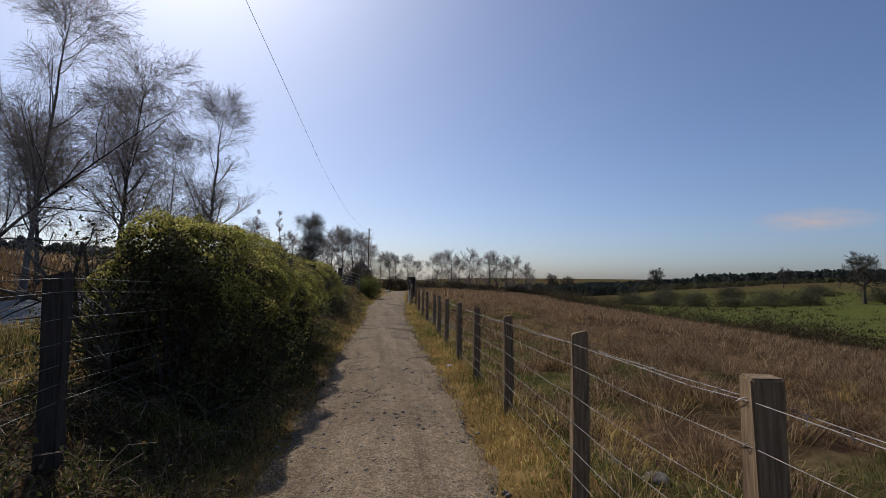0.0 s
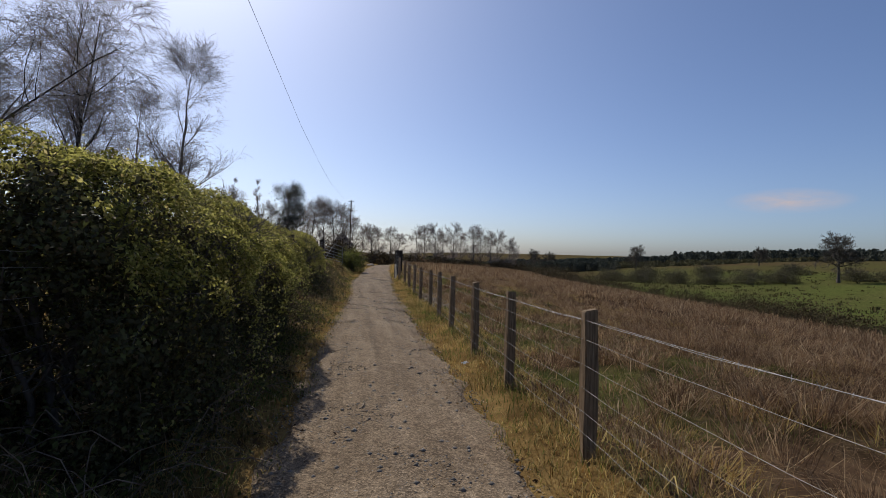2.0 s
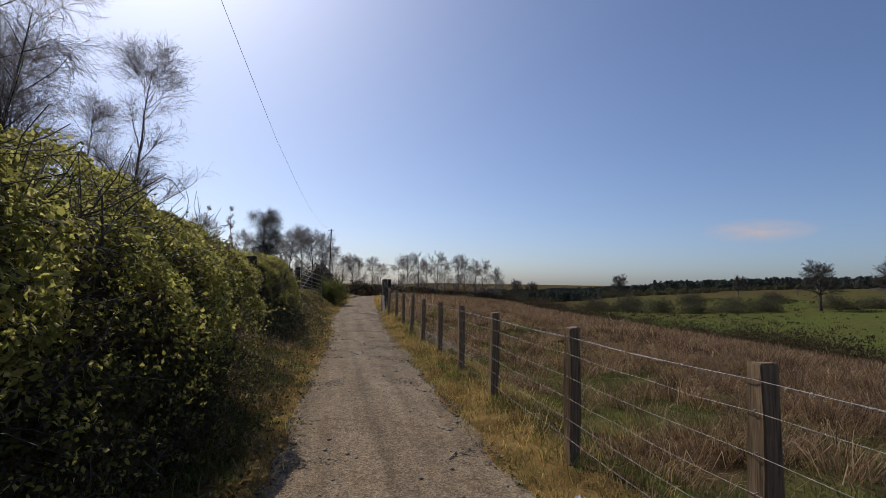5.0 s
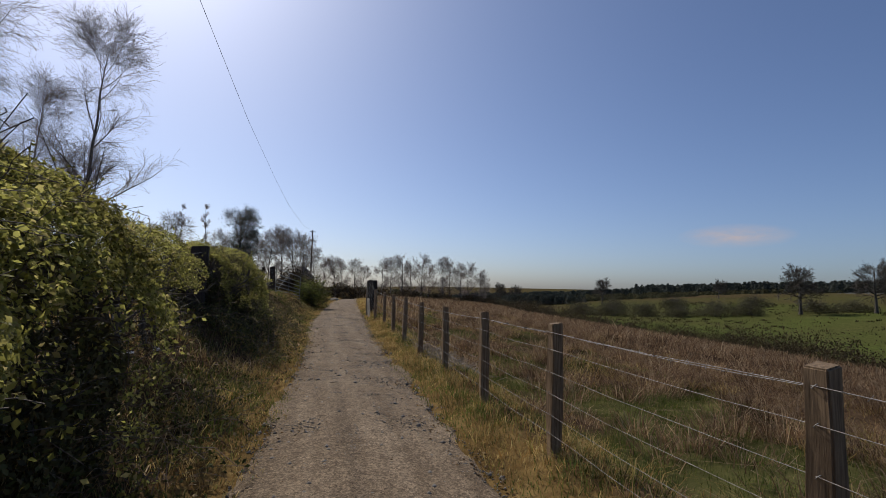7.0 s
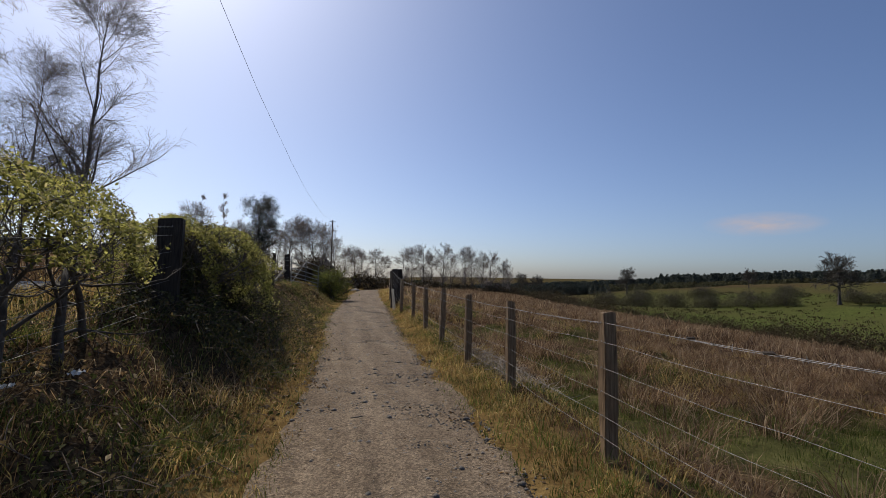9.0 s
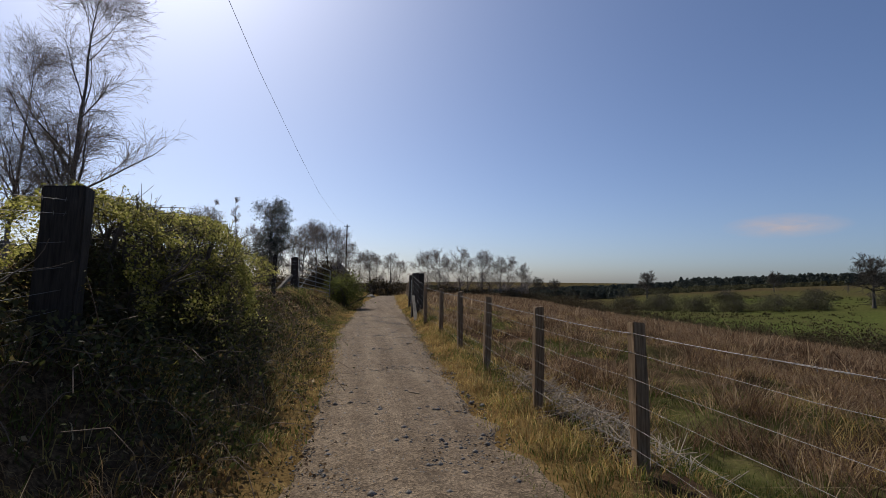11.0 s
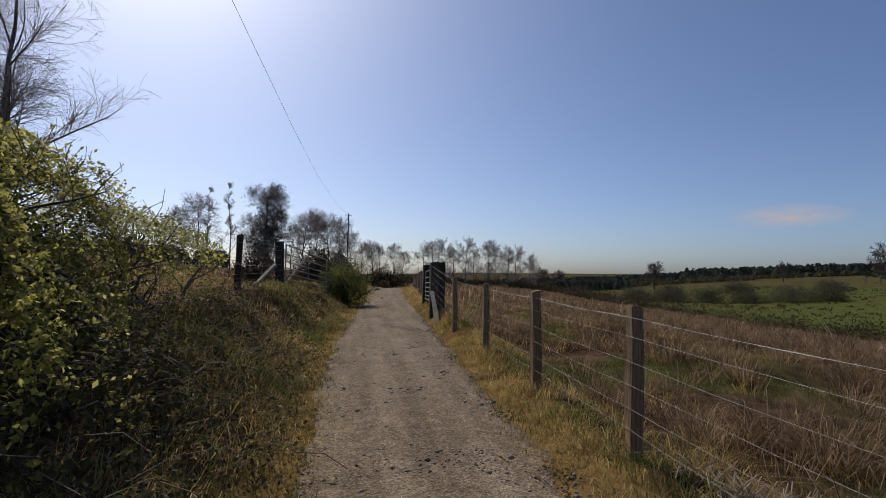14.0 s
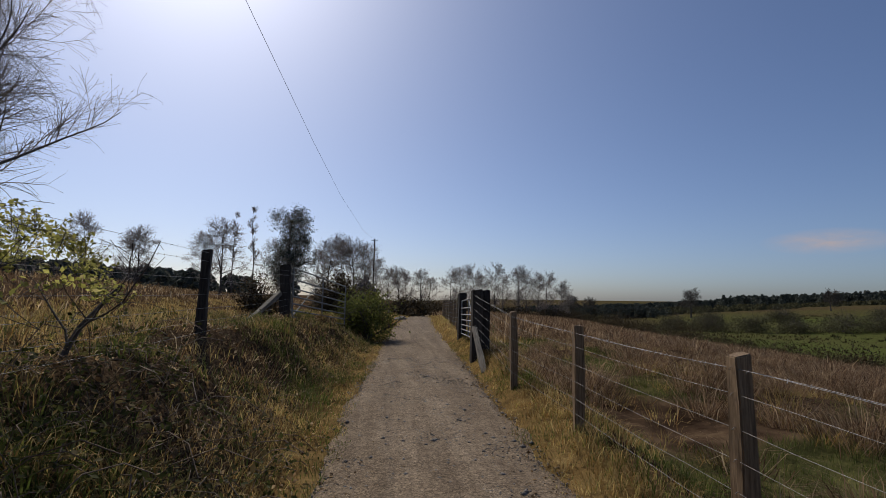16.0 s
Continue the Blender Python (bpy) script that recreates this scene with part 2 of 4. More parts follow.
def ground_material():
    m, nt, p = material("earth_and_turf", 0.95)
    p.inputs["Specular IOR Level"].default_value = 0.0
    v = coords(nt)
    big, mid, small = noise_of(nt, v, 0.35, 4), noise_of(nt, v, 2.3, 5), noise_of(nt, v, 28, 4, 0.7)
    zone = nt.nodes.new("ShaderNodeVertexColor")
    zone.layer_name = "zone"
    sep = nt.nodes.new("ShaderNodeSeparateColor")
    nt.links.new(zone.outputs[0], sep.inputs[0])
    brown = ramp(nt, mid, [(0.3, (0.04, 0.025, 0.016)), (0.5, (0.085, 0.053, 0.032)), (0.7, (0.16, 0.105, 0.06))])
    green = ramp(nt, mid, [(0.3, (0.052, 0.06, 0.018)), (0.5, (0.088, 0.105, 0.028)), (0.7, (0.13, 0.145, 0.042))])
    straw = ramp(nt, mid, [(0.3, (0.09, 0.055, 0.022)), (0.5, (0.19, 0.12, 0.046)), (0.72, (0.30, 0.20, 0.08))])
    litter = ramp(nt, small, [(0.3, (0.03, 0.02, 0.012)), (0.5, (0.085, 0.055, 0.032)), (0.7, (0.17, 0.12, 0.07))])
    c = mix(nt, sep.outputs[0], brown, green)
    c = mix(nt, sep.outputs[1], c, straw)
    c = mix(nt, sep.outputs[2], c, litter)
    c = mix(nt, 0.6, c, ramp(nt, small, [(0.25, (0.5, 0.5, 0.5)), (0.75, (1.1, 1.1, 1.1))]), "MULTIPLY")
    c = mix(nt, 0.5, c, ramp(nt, big, [(0.3, (0.7, 0.7, 0.7)), (0.7, (1.1, 1.1, 1.1))]), "MULTIPLY")
    nt.links.new(c, p.inputs["Base Color"])
    bump(nt, p, small, 0.6, 0.03)
    return m


def gravel_material():
    m, nt, p = material("trodden_gravel", 0.95)
    p.inputs["Specular IOR Level"].default_value = 0.12
    v = coords(nt)

    def cells(scale):
        vor = nt.nodes.new("ShaderNodeTexVoronoi")
        vor.inputs["Scale"].default_value = scale
        nt.links.new(v, vor.inputs["Vector"])
        return vor

    a, b = cells(62), cells(140)
    big, mid = noise_of(nt, v, 0.8, 4), noise_of(nt, v, 9, 6, 0.7)
    worn = noise_of(nt, coords(nt, (3.2, 0.22, 1)), 1.0, 4)
    c = ramp(nt, worn, [(0.3, (0.145, 0.112, 0.078)), (0.5, (0.2, 0.157, 0.112)), (0.7, (0.255, 0.205, 0.15))])
    c = mix(nt, 0.7, c, ramp(nt, a.outputs["Color"], [(0.1, (0.4, 0.37, 0.35)), (0.5, (0.95, 0.92, 0.88)), (0.9, (1.65, 1.6, 1.5))]), "MULTIPLY")
    c = mix(nt, 0.6, c, ramp(nt, b.outputs["Color"], [(0.15, (0.45, 0.43, 0.4)), (0.85, (1.45, 1.42, 1.35))]), "MULTIPLY")
    c = mix(nt, 0.7, c, ramp(nt, mid, [(0.3, (0.55, 0.5, 0.46)), (0.65, (1.12, 1.1, 1.08))]), "MULTIPLY")
    c = mix(nt, 0.6, c, ramp(nt, big, [(0.3, (0.72, 0.68, 0.64)), (0.7, (1.12, 1.12, 1.12))]), "MULTIPLY")
    nt.links.new(c, p.inputs["Base Color"])
    add = nt.nodes.new("ShaderNodeMath")
    add.operation = "ADD"
    nt.links.new(a.outputs["Distance"], add.inputs[0])
    nt.links.new(mid, add.inputs[1])
    bump(nt, p, add.outputs[0], 0.55, 0.011)
    return m


def bark_material(name, dark, pale):
    m, nt, p = material(name, 0.9)
    v = coords(nt, (1, 1, 0.35))
    n = noise_of(nt, v, 14, 5, 0.7)
    c = ramp(nt, n, [(0.35, dark), (0.65, pale)])
    nt.links.new(c, p.inputs["Base Color"])
    bump(nt, p, n, 0.5, 0.01)
    return m


def timber_material(name, dark, pale):
    m, nt, p = material(name, 0.85)
    p.inputs["Specular IOR Level"].default_value = 0.2
    v = coords(nt, (1, 1, 0.06))
    grain, blot = noise_of(nt, v, 70, 6, 0.65), noise_of(nt, coords(nt, (1, 1, 0.4)), 5, 4)
    c = ramp(nt, grain, [(0.3, dark), (0.68, pale)])
    c = mix(nt, 0.7, c, ramp(nt, blot, [(0.3, (0.55, 0.55, 0.52)), (0.7, (1.1, 1.08, 1.05))]), "MULTIPLY")
    info = nt.nodes.new("ShaderNodeObjectInfo")
    c = mix(nt, 0.5, c, ramp(nt, info.outputs["Random"], [(0, (0.7, 0.7, 0.7)), (1, (1.15, 1.12, 1.08))]), "MULTIPLY")
    nt.links.new(c, p.inputs["Base Color"])
    bump(nt, p, grain, 0.6, 0.006)
    return m


M_GROUND, M_GRAVEL = ground_material(), gravel_material()
M_ROAD = stone_like("worn_asphalt", [(0.3, (0.10, 0.10, 0.10)), (0.7, (0.16, 0.16, 0.16))], 1.2, 0.95, 90, 0.3, 0.005)
M_STONE = stone_like("pale_stone", [(0.3, (0.12, 0.10, 0.08)), (0.7, (0.28, 0.25, 0.21))], 9, 0.9)
M_STRAW = plant("straw_grass", [(0.0, (0.26, 0.14, 0.045)), (0.4, (0.42, 0.285, 0.105)), (0.75, (0.56, 0.42, 0.18)), (1.0, (0.26, 0.23, 0.05))], 0.55)
M_TURF = plant("green_turf", [(0.0, (0.055, 0.078, 0.016)), (0.5, (0.115, 0.145, 0.03)), (0.8, (0.2, 0.2, 0.055)), (1.0, (0.36, 0.28, 0.11))], 0.4)
M_RUSH = plant("moor_grass", [(0.0, (0.08, 0.045, 0.026)), (0.4, (0.205, 0.125, 0.07)), (0.75, (0.34, 0.225, 0.13)), (1.0, (0.5, 0.375, 0.23))], 0.5)
M_DEAD = plant("dead_stems", [(0.0, (0.06, 0.036, 0.019)), (0.45, (0.20, 0.125, 0.062)), (0.8, (0.40, 0.27, 0.14)), (1.0, (0.6, 0.48, 0.31))], 0.5)
M_LEAF = plant("young_hawthorn_leaf", [(0.0, (0.15, 0.145, 0.035)), (0.45, (0.32, 0.305, 0.078)), (0.8, (0.47, 0.44, 0.125)), (1.0, (0.54, 0.44, 0.2))], 0.72, 0.6)
# leaf colours set dark to put shade into the hedge's inside
M_SHADE_LEAF = plant("shade_dark_leaf", [(0.0, (0.042, 0.038, 0.02)), (0.55, (0.09, 0.08, 0.038)), (0.85, (0.11, 0.12, 0.038)), (1.0, (0.17, 0.12, 0.066))], 0.25, 0.65)
M_BRAMBLE = plant("low_bramble_leaf", [(0.0, (0.04, 0.045, 0.014)), (0.6, (0.085, 0.09, 0.027)), (1.0, (0.17, 0.12, 0.055))], 0.4, 0.8)
M_TUFT = plant("dark_rush", [(0.0, (0.03, 0.032, 0.012)), (0.6, (0.065, 0.06, 0.02)), (1.0, (0.13, 0.10, 0.04))], 0.2)
M_GORSE = plant("gorse_and_bramble", [(0.0, (0.038, 0.028, 0.015)), (0.6, (0.082, 0.06, 0.03)), (1.0, (0.15, 0.105, 0.052))], 0.25)
M_SHRUB = plant("budding_shrub", [(0.0, (0.09, 0.10, 0.025)), (0.6, (0.16, 0.175, 0.042)), (1.0, (0.25, 0.24, 0.07))], 0.5)
M_SCRUB = plant("olive_scrub", [(0.0, (0.07, 0.066, 0.034)), (0.6, (0.12, 0.112, 0.056)), (1.0, (0.18, 0.165, 0.085))], 0.4)
M_BUD = plant("birch_bud", [(0.0, (0.2, 0.17, 0.09)), (0.6, (0.34, 0.31, 0.16)), (1.0, (0.48, 0.42, 0.26))], 0.5)
# needle colours lifted towards grey: distance haze put into the base colour
M_HAZED_PINE = plant("hazed_conifer_needles", [(0.0, (0.05, 0.06, 0.05)), (0.6, (0.085, 0.095, 0.075)), (1.0, (0.13, 0.135, 0.105))], 0.3)
M_BARK = bark_material("dark_bark", (0.03, 0.023, 0.018), (0.11, 0.09, 0.07))
M_BIRCH = bark_material("birch_bark", (0.06, 0.047, 0.04), (0.23, 0.195, 0.17))
M_TWIG = bark_material("bare_twigs", (0.18, 0.14, 0.115), (0.38, 0.31, 0.26))
M_DEADWOOD = bark_material("dead_bramble", (0.07, 0.045, 0.03), (0.2, 0.14, 0.095))
M_STALK = bark_material("pale_stalk", (0.16, 0.12, 0.08), (0.33, 0.26, 0.185))
M_HEDGEWOOD = bark_material("hawthorn_wood", (0.035, 0.026, 0.02), (0.12, 0.095, 0.075))
M_POST = timber_material("weathered_post", (0.11, 0.073, 0.043), (0.35, 0.24, 0.145))
M_SLEEPER = timber_material("old_sleeper", (0.03, 0.024, 0.02), (0.085, 0.068, 0.055))
M_GREYWOOD = timber_material("grey_rail", (0.11, 0.09, 0.07), (0.27, 0.235, 0.19))


def metal(name, colour, rough_):
    m, nt, p = material(name, rough_)
    p.inputs["Metallic"].default_value = 0.85
    c = ramp(nt, noise_of(nt, coords(nt), 30, 4), [(0.35, tuple(a * 0.6 for a in colour)), (0.65, colour)])
    nt.links.new(c, p.inputs["Base Color"])
    return m


M_WIRE = metal("galvanised_wire", (0.33, 0.31, 0.29), 0.65)
M_GATE = metal("galvanised_gate", (0.24, 0.24, 0.24), 0.65)
M_CABLE = stone_like("black_cable", [(0.3, (0.06, 0.06, 0.06)), (0.7, (0.1, 0.1, 0.1))], 3, 0.6)
M_PAPER = stone_like("crumpled_paper", [(0.3, (0.62, 0.6, 0.57)), (0.7, (0.8, 0.79, 0.77))], 20, 0.8)
M_SLATE = stone_like("roof_slate", [(0.3, (0.05, 0.05, 0.055)), (0.7, (0.1, 0.1, 0.11))], 2, 0.7)
M_WALL = stone_like("house_wall", [(0.3, (0.2, 0.17, 0.15)), (0.7, (0.3, 0.27, 0.24))], 1.5, 0.9)

# ---- ground ----
def spread(fine_a, fine_b, step, reach, grow=1.17):
    mid = list(np.arange(fine_a, fine_b + step / 2, step))
    out, d = [], step
    lo, hi = mid[0], mid[-1]
    lows, highs = [], []
    while lo > -reach or hi < reach:
        d = min(d * grow, 160)
        lo, hi = lo - d, hi + d
        lows.append(lo), highs.append(hi)
    return np.array(lows[::-1] + mid + highs)


gx, gy = spread(-5.0, 7.0, 0.085, 2600), spread(-8.0, 33.0, 0.11, 2600)
X, Y = np.meshgrid(gx, gy)
Z = ground_z(X, Y)
inside = smooth(-0.10, 0.12, np.minimum(X - table(Y, PATH_L), table(Y, PATH_R) - X)) * (Y > -40) * (Y < 85)
Z = Z - 0.07 * inside
idx = np.arange(X.size).reshape(X.shape)
quads = np.stack([idx[:-1, :-1], idx[:-1, 1:], idx[1:, 1:], idx[1:, :-1]], -1).reshape(-1, 4)
g_me = mesh_of("ground", np.stack([X, Y, Z], -1), quads=quads)
edge = pasture(X, Y)
field = smooth(38, 42, edge + 3.0 * rough(X, Y, 9, 11) + 1.5 * rough(X, Y, 3, 12))
ditch = smooth(0.3, 0.9, X - table(Y, FENCE_R)) * (1 - smooth(3.5, 8, X - table(Y, FENCE_R))) * smooth(-0.55, 0.1, rough(X, Y, 1.7, 13))
left_turf = smooth(2.5, 4.0, table(Y, PATH_L) - X) * (1 - smooth(7, 9, table(Y, PATH_L) - X)) * 0.7
green = np.clip(field * (1 - 0.65 * smooth(170, 380, np.hypot(X, Y))) * (0.7 + 0.45 * rough(X, Y, 24, 14) + 0.2 * rough(X, Y, 7, 15)) + 0.6 * ditch + left_turf, 0, 1)
verge = smooth(-0.2, 0.05, np.maximum(table(Y, PATH_L) - X, X - table(Y, PATH_R))) * (1 - smooth(0.5, 0.9, np.maximum(table(Y, PATH_L) - X, X - table(Y, PATH_R))))
bank = smooth(0.45, 0.75, table(Y, PATH_L) - X) * (1 - smooth(3.0, 4.5, table(Y, PATH_L) - X))
col = g_me.color_attributes.new("zone", "FLOAT_COLOR", "POINT")
col.data.foreach_set("color", np.stack([green, verge * (1 - bank), bank, 0 * bank + 1], -1).astype(np.float32).ravel())
tagged(put("ground", g_me, M_GROUND, soft=True), "rough turf, moor and pasture falling to a valley", "ground", kind="structure")

# the trodden path
py = np.concatenate([np.arange(-12, 36, 0.12), np.arange(36, 84, 0.6)])
ps = np.linspace(0, 1, 41)
S, PY = np.meshgrid(ps, py)
PX = table(PY, PATH_L) - 0.3 + S * (table(PY, PATH_R) - table(PY, PATH_L) + 0.6)
out = np.minimum(S, 1 - S) * (table(PY, PATH_R) - table(PY, PATH_L) + 0.6) - 0.3 + 0.13 * rough(PX, PY, 0.5, 21) + 0.07 * rough(PX, PY, 0.17, 22)
PZ = -0.022 * np.clip(PY - 49, 0, 50) + 0.03 * smooth(0, 0.8, out) + 0.012 * smooth(-0.25, 0, out) - 0.07 * (1 - smooth(-0.28, 0.04, out)) + 0.008 * rough(PX, PY, 0.4, 23) + 0.004 * rough(PX, PY, 0.13, 24)
pi = np.arange(PX.size).reshape(PX.shape)
pq = np.stack([pi[:-1, :-1], pi[:-1, 1:], pi[1:, 1:], pi[1:, :-1]], -1).reshape(-1, 4)
tagged(put("path", mesh_of("path", np.stack([PX, PY, PZ], -1), quads=pq), M_GRAVEL, soft=True), "trodden grey-brown gravel footpath with ragged edges", "path", kind="structure")


def path_z(x, y):
    return -0.022 * np.clip(y - 49, 0, 50) + 0.03 * smooth(0, 0.8, np.minimum(x - table(y, PATH_L), table(y, PATH_R) - x)) + 0.004


# the lane beyond the bank
ry = np.arange(-60, 160, 2.0)
rs = np.linspace(-1, 1, 7)
S, RY = np.meshgrid(rs, ry)
RX = -9.6 + 0.012 * (RY - 10) + S * 2.1
RZ = ground_z(RX, RY).mean(axis=1, keepdims=True) + 0.12 - 0.05 * S * S
ri = np.arange(RX.size).reshape(RX.shape)
rq = np.stack([ri[:-1, :-1], ri[:-1, 1:], ri[1:, 1:], ri[1:, :-1]], -1).reshape(-1, 4)
tagged(put("road", mesh_of("road", np.stack([RX, RY, RZ], -1), quads=rq), M_ROAD, soft=True), "sunlit grey asphalt lane beyond the bank", "road", kind="structure")


# ---- fences and gates ----
def post_mesh(w, d, h, slope=0.012, sunk=0.35, top_drop=0.0):
    """A sawn post: worn corners, a slightly sloping top, standing at z = 0."""
    bm = bmesh.new()
    bmesh.ops.create_cube(bm, size=1.0)
    for v in bm.verts:
        up = v.co.z > 0
        v.co = Vector((v.co.x * w * (0.96 if up else 1), v.co.y * d * (0.96 if up else 1), h if up else -sunk))
        if up:
            v.co.z += slope * (1 if v.co.x > 0 else -1) + rng.uniform(-0.006, 0.006) - (top_drop if v.co.y > 0 else 0)
    bmesh.ops.subdivide_edges(bm, edges=[e for e in bm.edges if abs(e.verts[0].co.z - e.verts[1].co.z) > 0.3], cuts=5)
    bmesh.ops.bevel(bm, geom=[e for e in bm.edges], offset=min(w, d) * 0.07, segments=2, affect="EDGES", clamp_overlap=True)
    for v in bm.verts:
        v.co.x += 0.006 * math.sin(v.co.z * 5 + v.co.y * 40)
        v.co.y += 0.005 * math.sin(v.co.z * 7 + v.co.x * 30)
    return bm


def wire_part(points, r, parent, origin, name="wire", sides=5, label=""):
    p = np.array(points, float)[None] - np.array(origin)
    v, q = tubes(p, np.full(p.shape[:2], r), sides)
    return put(name, mesh_of(name, v, quads=q), M_WIRE, parent, label, True)


def barbs(points, r, parent, origin, step=0.13):
    """Twisted barbs along a strand, joined as one part."""
    p = np.array(points, float) - np.array(origin)
    seg = np.linalg.norm(np.diff(p, axis=0), axis=1)
    s = np.concatenate([[0], np.cumsum(seg)])
    at = np.arange(0.05, s[-1], step)
    c = np.stack([np.interp(at, s, p[:, k]) for k in range(3)], -1)
    d = unit(rng.normal(size=c.shape)) * 0.016
    v, q = tubes(np.stack([c - d, c, c + d], 1), np.full((len(c), 3), r), 3)
    tagged(put("barbs", mesh_of("barbs", v, quads=q), M_WIRE, parent), kind="stuff")


def strung(anchors, drop=0.008, between=5):
    """A wire through its anchors with a little sag in each bay."""
    out = []
    for a, b in zip(anchors, anchors[1:]):
        a, b = np.array(a), np.array(b)
        for k in range(between):
            f = k / between
            out.append(a + (b - a) * f - np.array([0, 0, 4 * drop * f * (1 - f)]) + (rng.normal(size=3) * 0.003 if k else 0))
    out.append(np.array(anchors[-1]))
    return out


# posts of the field fence: y and height of the top
POSTS_R = [(-6.2, 1.38), (-4.0, 1.33), (-2.36, 1.291), (-0.01, 1.209), (2.07, 1.172), (3.96, 1.154), (6.25, 1.137), (8.20, 1.122), (10.69, 1.071),
           (12.54, 1.089), (14.78, 1.123), (16.82, 1.16), (19.22, 1.186), (21.51, 1.267)]
WIRES = (0.075, 0.098, 0.215, 0.40, 0.57, 0.74, 0.89)
v_, q_ = tubes(np.array([[[0.006, -0.008, 0.01], [-0.007, -0.006, 0.006], [-0.007, 0.006, -0.006], [0.006, 0.008, -0.01]]]), np.full((1, 4), 0.002), 4)
STAPLE = mesh_of("staple", v_, quads=q_)
STAPLE.materials.append(M_WIRE)
field_fence = thing("fence", pose(1.42, -6.2, float(ground_z(1.42, -6.2))), "stock fence of square wooden posts with barbed and plain wires", "fence")
fo = np.array(field_fence.matrix_basis.translation)
for y, top in POSTS_R:
    x = float(table(y, FENCE_R))
    z = float(ground_z(x, y)) - 0.02
    ob = part("post", post_mesh(0.105, 0.095, top - z, rng.uniform(-0.006, 0.012)), M_POST, field_fence, soft=False)
    ob.matrix_basis = pose(*(np.array([x, y, z]) - fo), rng.normal(0, 0.9), rng.normal(0, 0.9), rng.normal(0, 5))
    for d in WIRES:
        st = new("staple", STAPLE)
        st.parent, st.location = ob, (-0.053 if d != WIRES[1] else 0.053, 0, top - z - d)
for k, d in enumerate(WIRES):
    ends = [(float(table(y, FENCE_R)) - (0.058 if k != 1 else -0.058), y, top - d) for y, top in POSTS_R] + [(2.28, 25.06, 1.62 - d)]
    line = strung(ends, 0.012)
    wire_part(line, 0.0015 if k > 1 else 0.0018, field_fence, fo, label="barbed top strand" if k < 2 else "")
    if k < 2:
        barbs(line, 0.0016, field_fence, fo)

far_fence = thing("fence", pose(2.7, 29.6, float(ground_z(2.7, 29.6))), "stock fence of wooden posts running on beyond the gate", "fence")
fo2 = np.array(far_fence.matrix_basis.translation)
FAR_R = [(29.8, 1.6), (32.2, 1.5), (34.6, 1.42), (37.0, 1.38), (39.4, 1.32), (41.8, 1.28), (44.2, 1.25), (46.6, 1.2), (49, 1.18), (51.4, 1.1)]
for y, top in FAR_R[1:]:
    x = float(table(y, FENCE_R))
    z = float(ground_z(x, y)) - 0.02
    ob = part("post", post_mesh(0.11, 0.1, top - z), M_POST, far_fence)
    ob.matrix_basis = pose(*(np.array([x, y, z]) - fo2), rng.normal(0, 1), rng.normal(0, 1), rng.normal(0, 5))
for d in WIRES[1:]:
    wire_part(strung([(float(table(y, FENCE_R)) - 0.06, y, top - d) for y, top in FAR_R]), 0.003, far_fence, fo2)


def gate_post(x, y, w, d, top, label, turn=0.0, drop=0.0):
    z = float(ground_z(x, y)) - 0.03
    ob = part("gate_post", post_mesh(w, d, top - z, 0.015, 0.5, drop), M_SLEEPER)
    ob.matrix_basis = pose(x, y, z, rng.normal(0, 0.8), rng.normal(0, 0.8), turn)
    return tagged(ob, label, "gate post", "gate posts")


gate_post(2.344, 25.16, 0.24, 0.2, 1.66, "dark weathered timber gate post with a plank nailed to it", 4)
gate_post(2.61, 25.42, 0.2, 0.2, 1.66, "dark stub post set beside the gate post", -6, 0.05)
gate_post(2.74, 29.6, 0.25, 0.22, 1.64, "dark weathered timber gate post beside the path", 3)
gate_post(-1.99, 25.85, 0.24, 0.24, 2.16, "dark weathered timber gate post on the bank", 5)
gate_post(-1.91, 11.36, 0.28, 0.17, 1.985, "broad dark sleeper post on the bank", 6)
gate_post(-1.82, -1.75, 0.13, 0.13, 1.61, "dark round-shouldered strainer post on the bank", 4)


def brace(a, b, r, label):
    """A leaning timber strut from a to b, cut square at the ends."""
    a, b = Vector(a), Vector(b)
    bm = post_mesh(2 * r, 1.7 * r, (b - a).length, 0.01, 0.0)
    ob = part("brace", bm, M_GREYWOOD)
    ob.matrix_basis = Matrix.Translation(a) @ (b - a).to_track_quat("Z", "Y").to_matrix().to_4x4()
    return tagged(ob, label, "timber strut", "leaning struts")


brace((2.2, 23.5, float(ground_z(2.2, 23.5)) - 0.05), (2.28, 25.03, 0.80), 0.055, "pale grey timber strut leaning on a gate post")
brace((-2.5, 24.5, float(ground_z(-2.5, 24.5)) - 0.05), (-2.1, 25.72, 1.5), 0.055, "pale grey timber strut leaning on the bank's gate post")


def field_gate(a, b, top, low, bars, label, name="gate"):
    """A tubular field gate between a and b (x, y): rails, stiles and a diagonal."""
    a, b = np.array(a, float), np.array(b, float)
    g = thing(name, pose(a[0], a[1], low), label, "gate", "field gates")
    o = np.array([a[0], a[1], low])

    def tube(nm, p, q, r):
        v, f = tubes((np.array([p, (np.array(p) + q) / 2, q], float) - o)[None], np.full((1, 3), r), 8)
        put(nm, mesh_of(nm, v, quads=f), M_GATE, g, soft=True)

    span = [0, 0.13, 0.27, 0.42, 0.58, 0.77, 1.0] if bars == 7 else list(np.linspace(0, 1, bars))
    drop = (top - low) * 0.3 if a[0] < 0 else 0.12
    for f in span:
        z = low + (top - low) * f
        tube("rail", (*a, z), (*b, z - drop), 0.017)
    for s in (0, 0.5, 1):
        p = a + (b - a) * s
        tube("stile", (*p, low - drop * s), (*p, top - drop * s), 0.02)
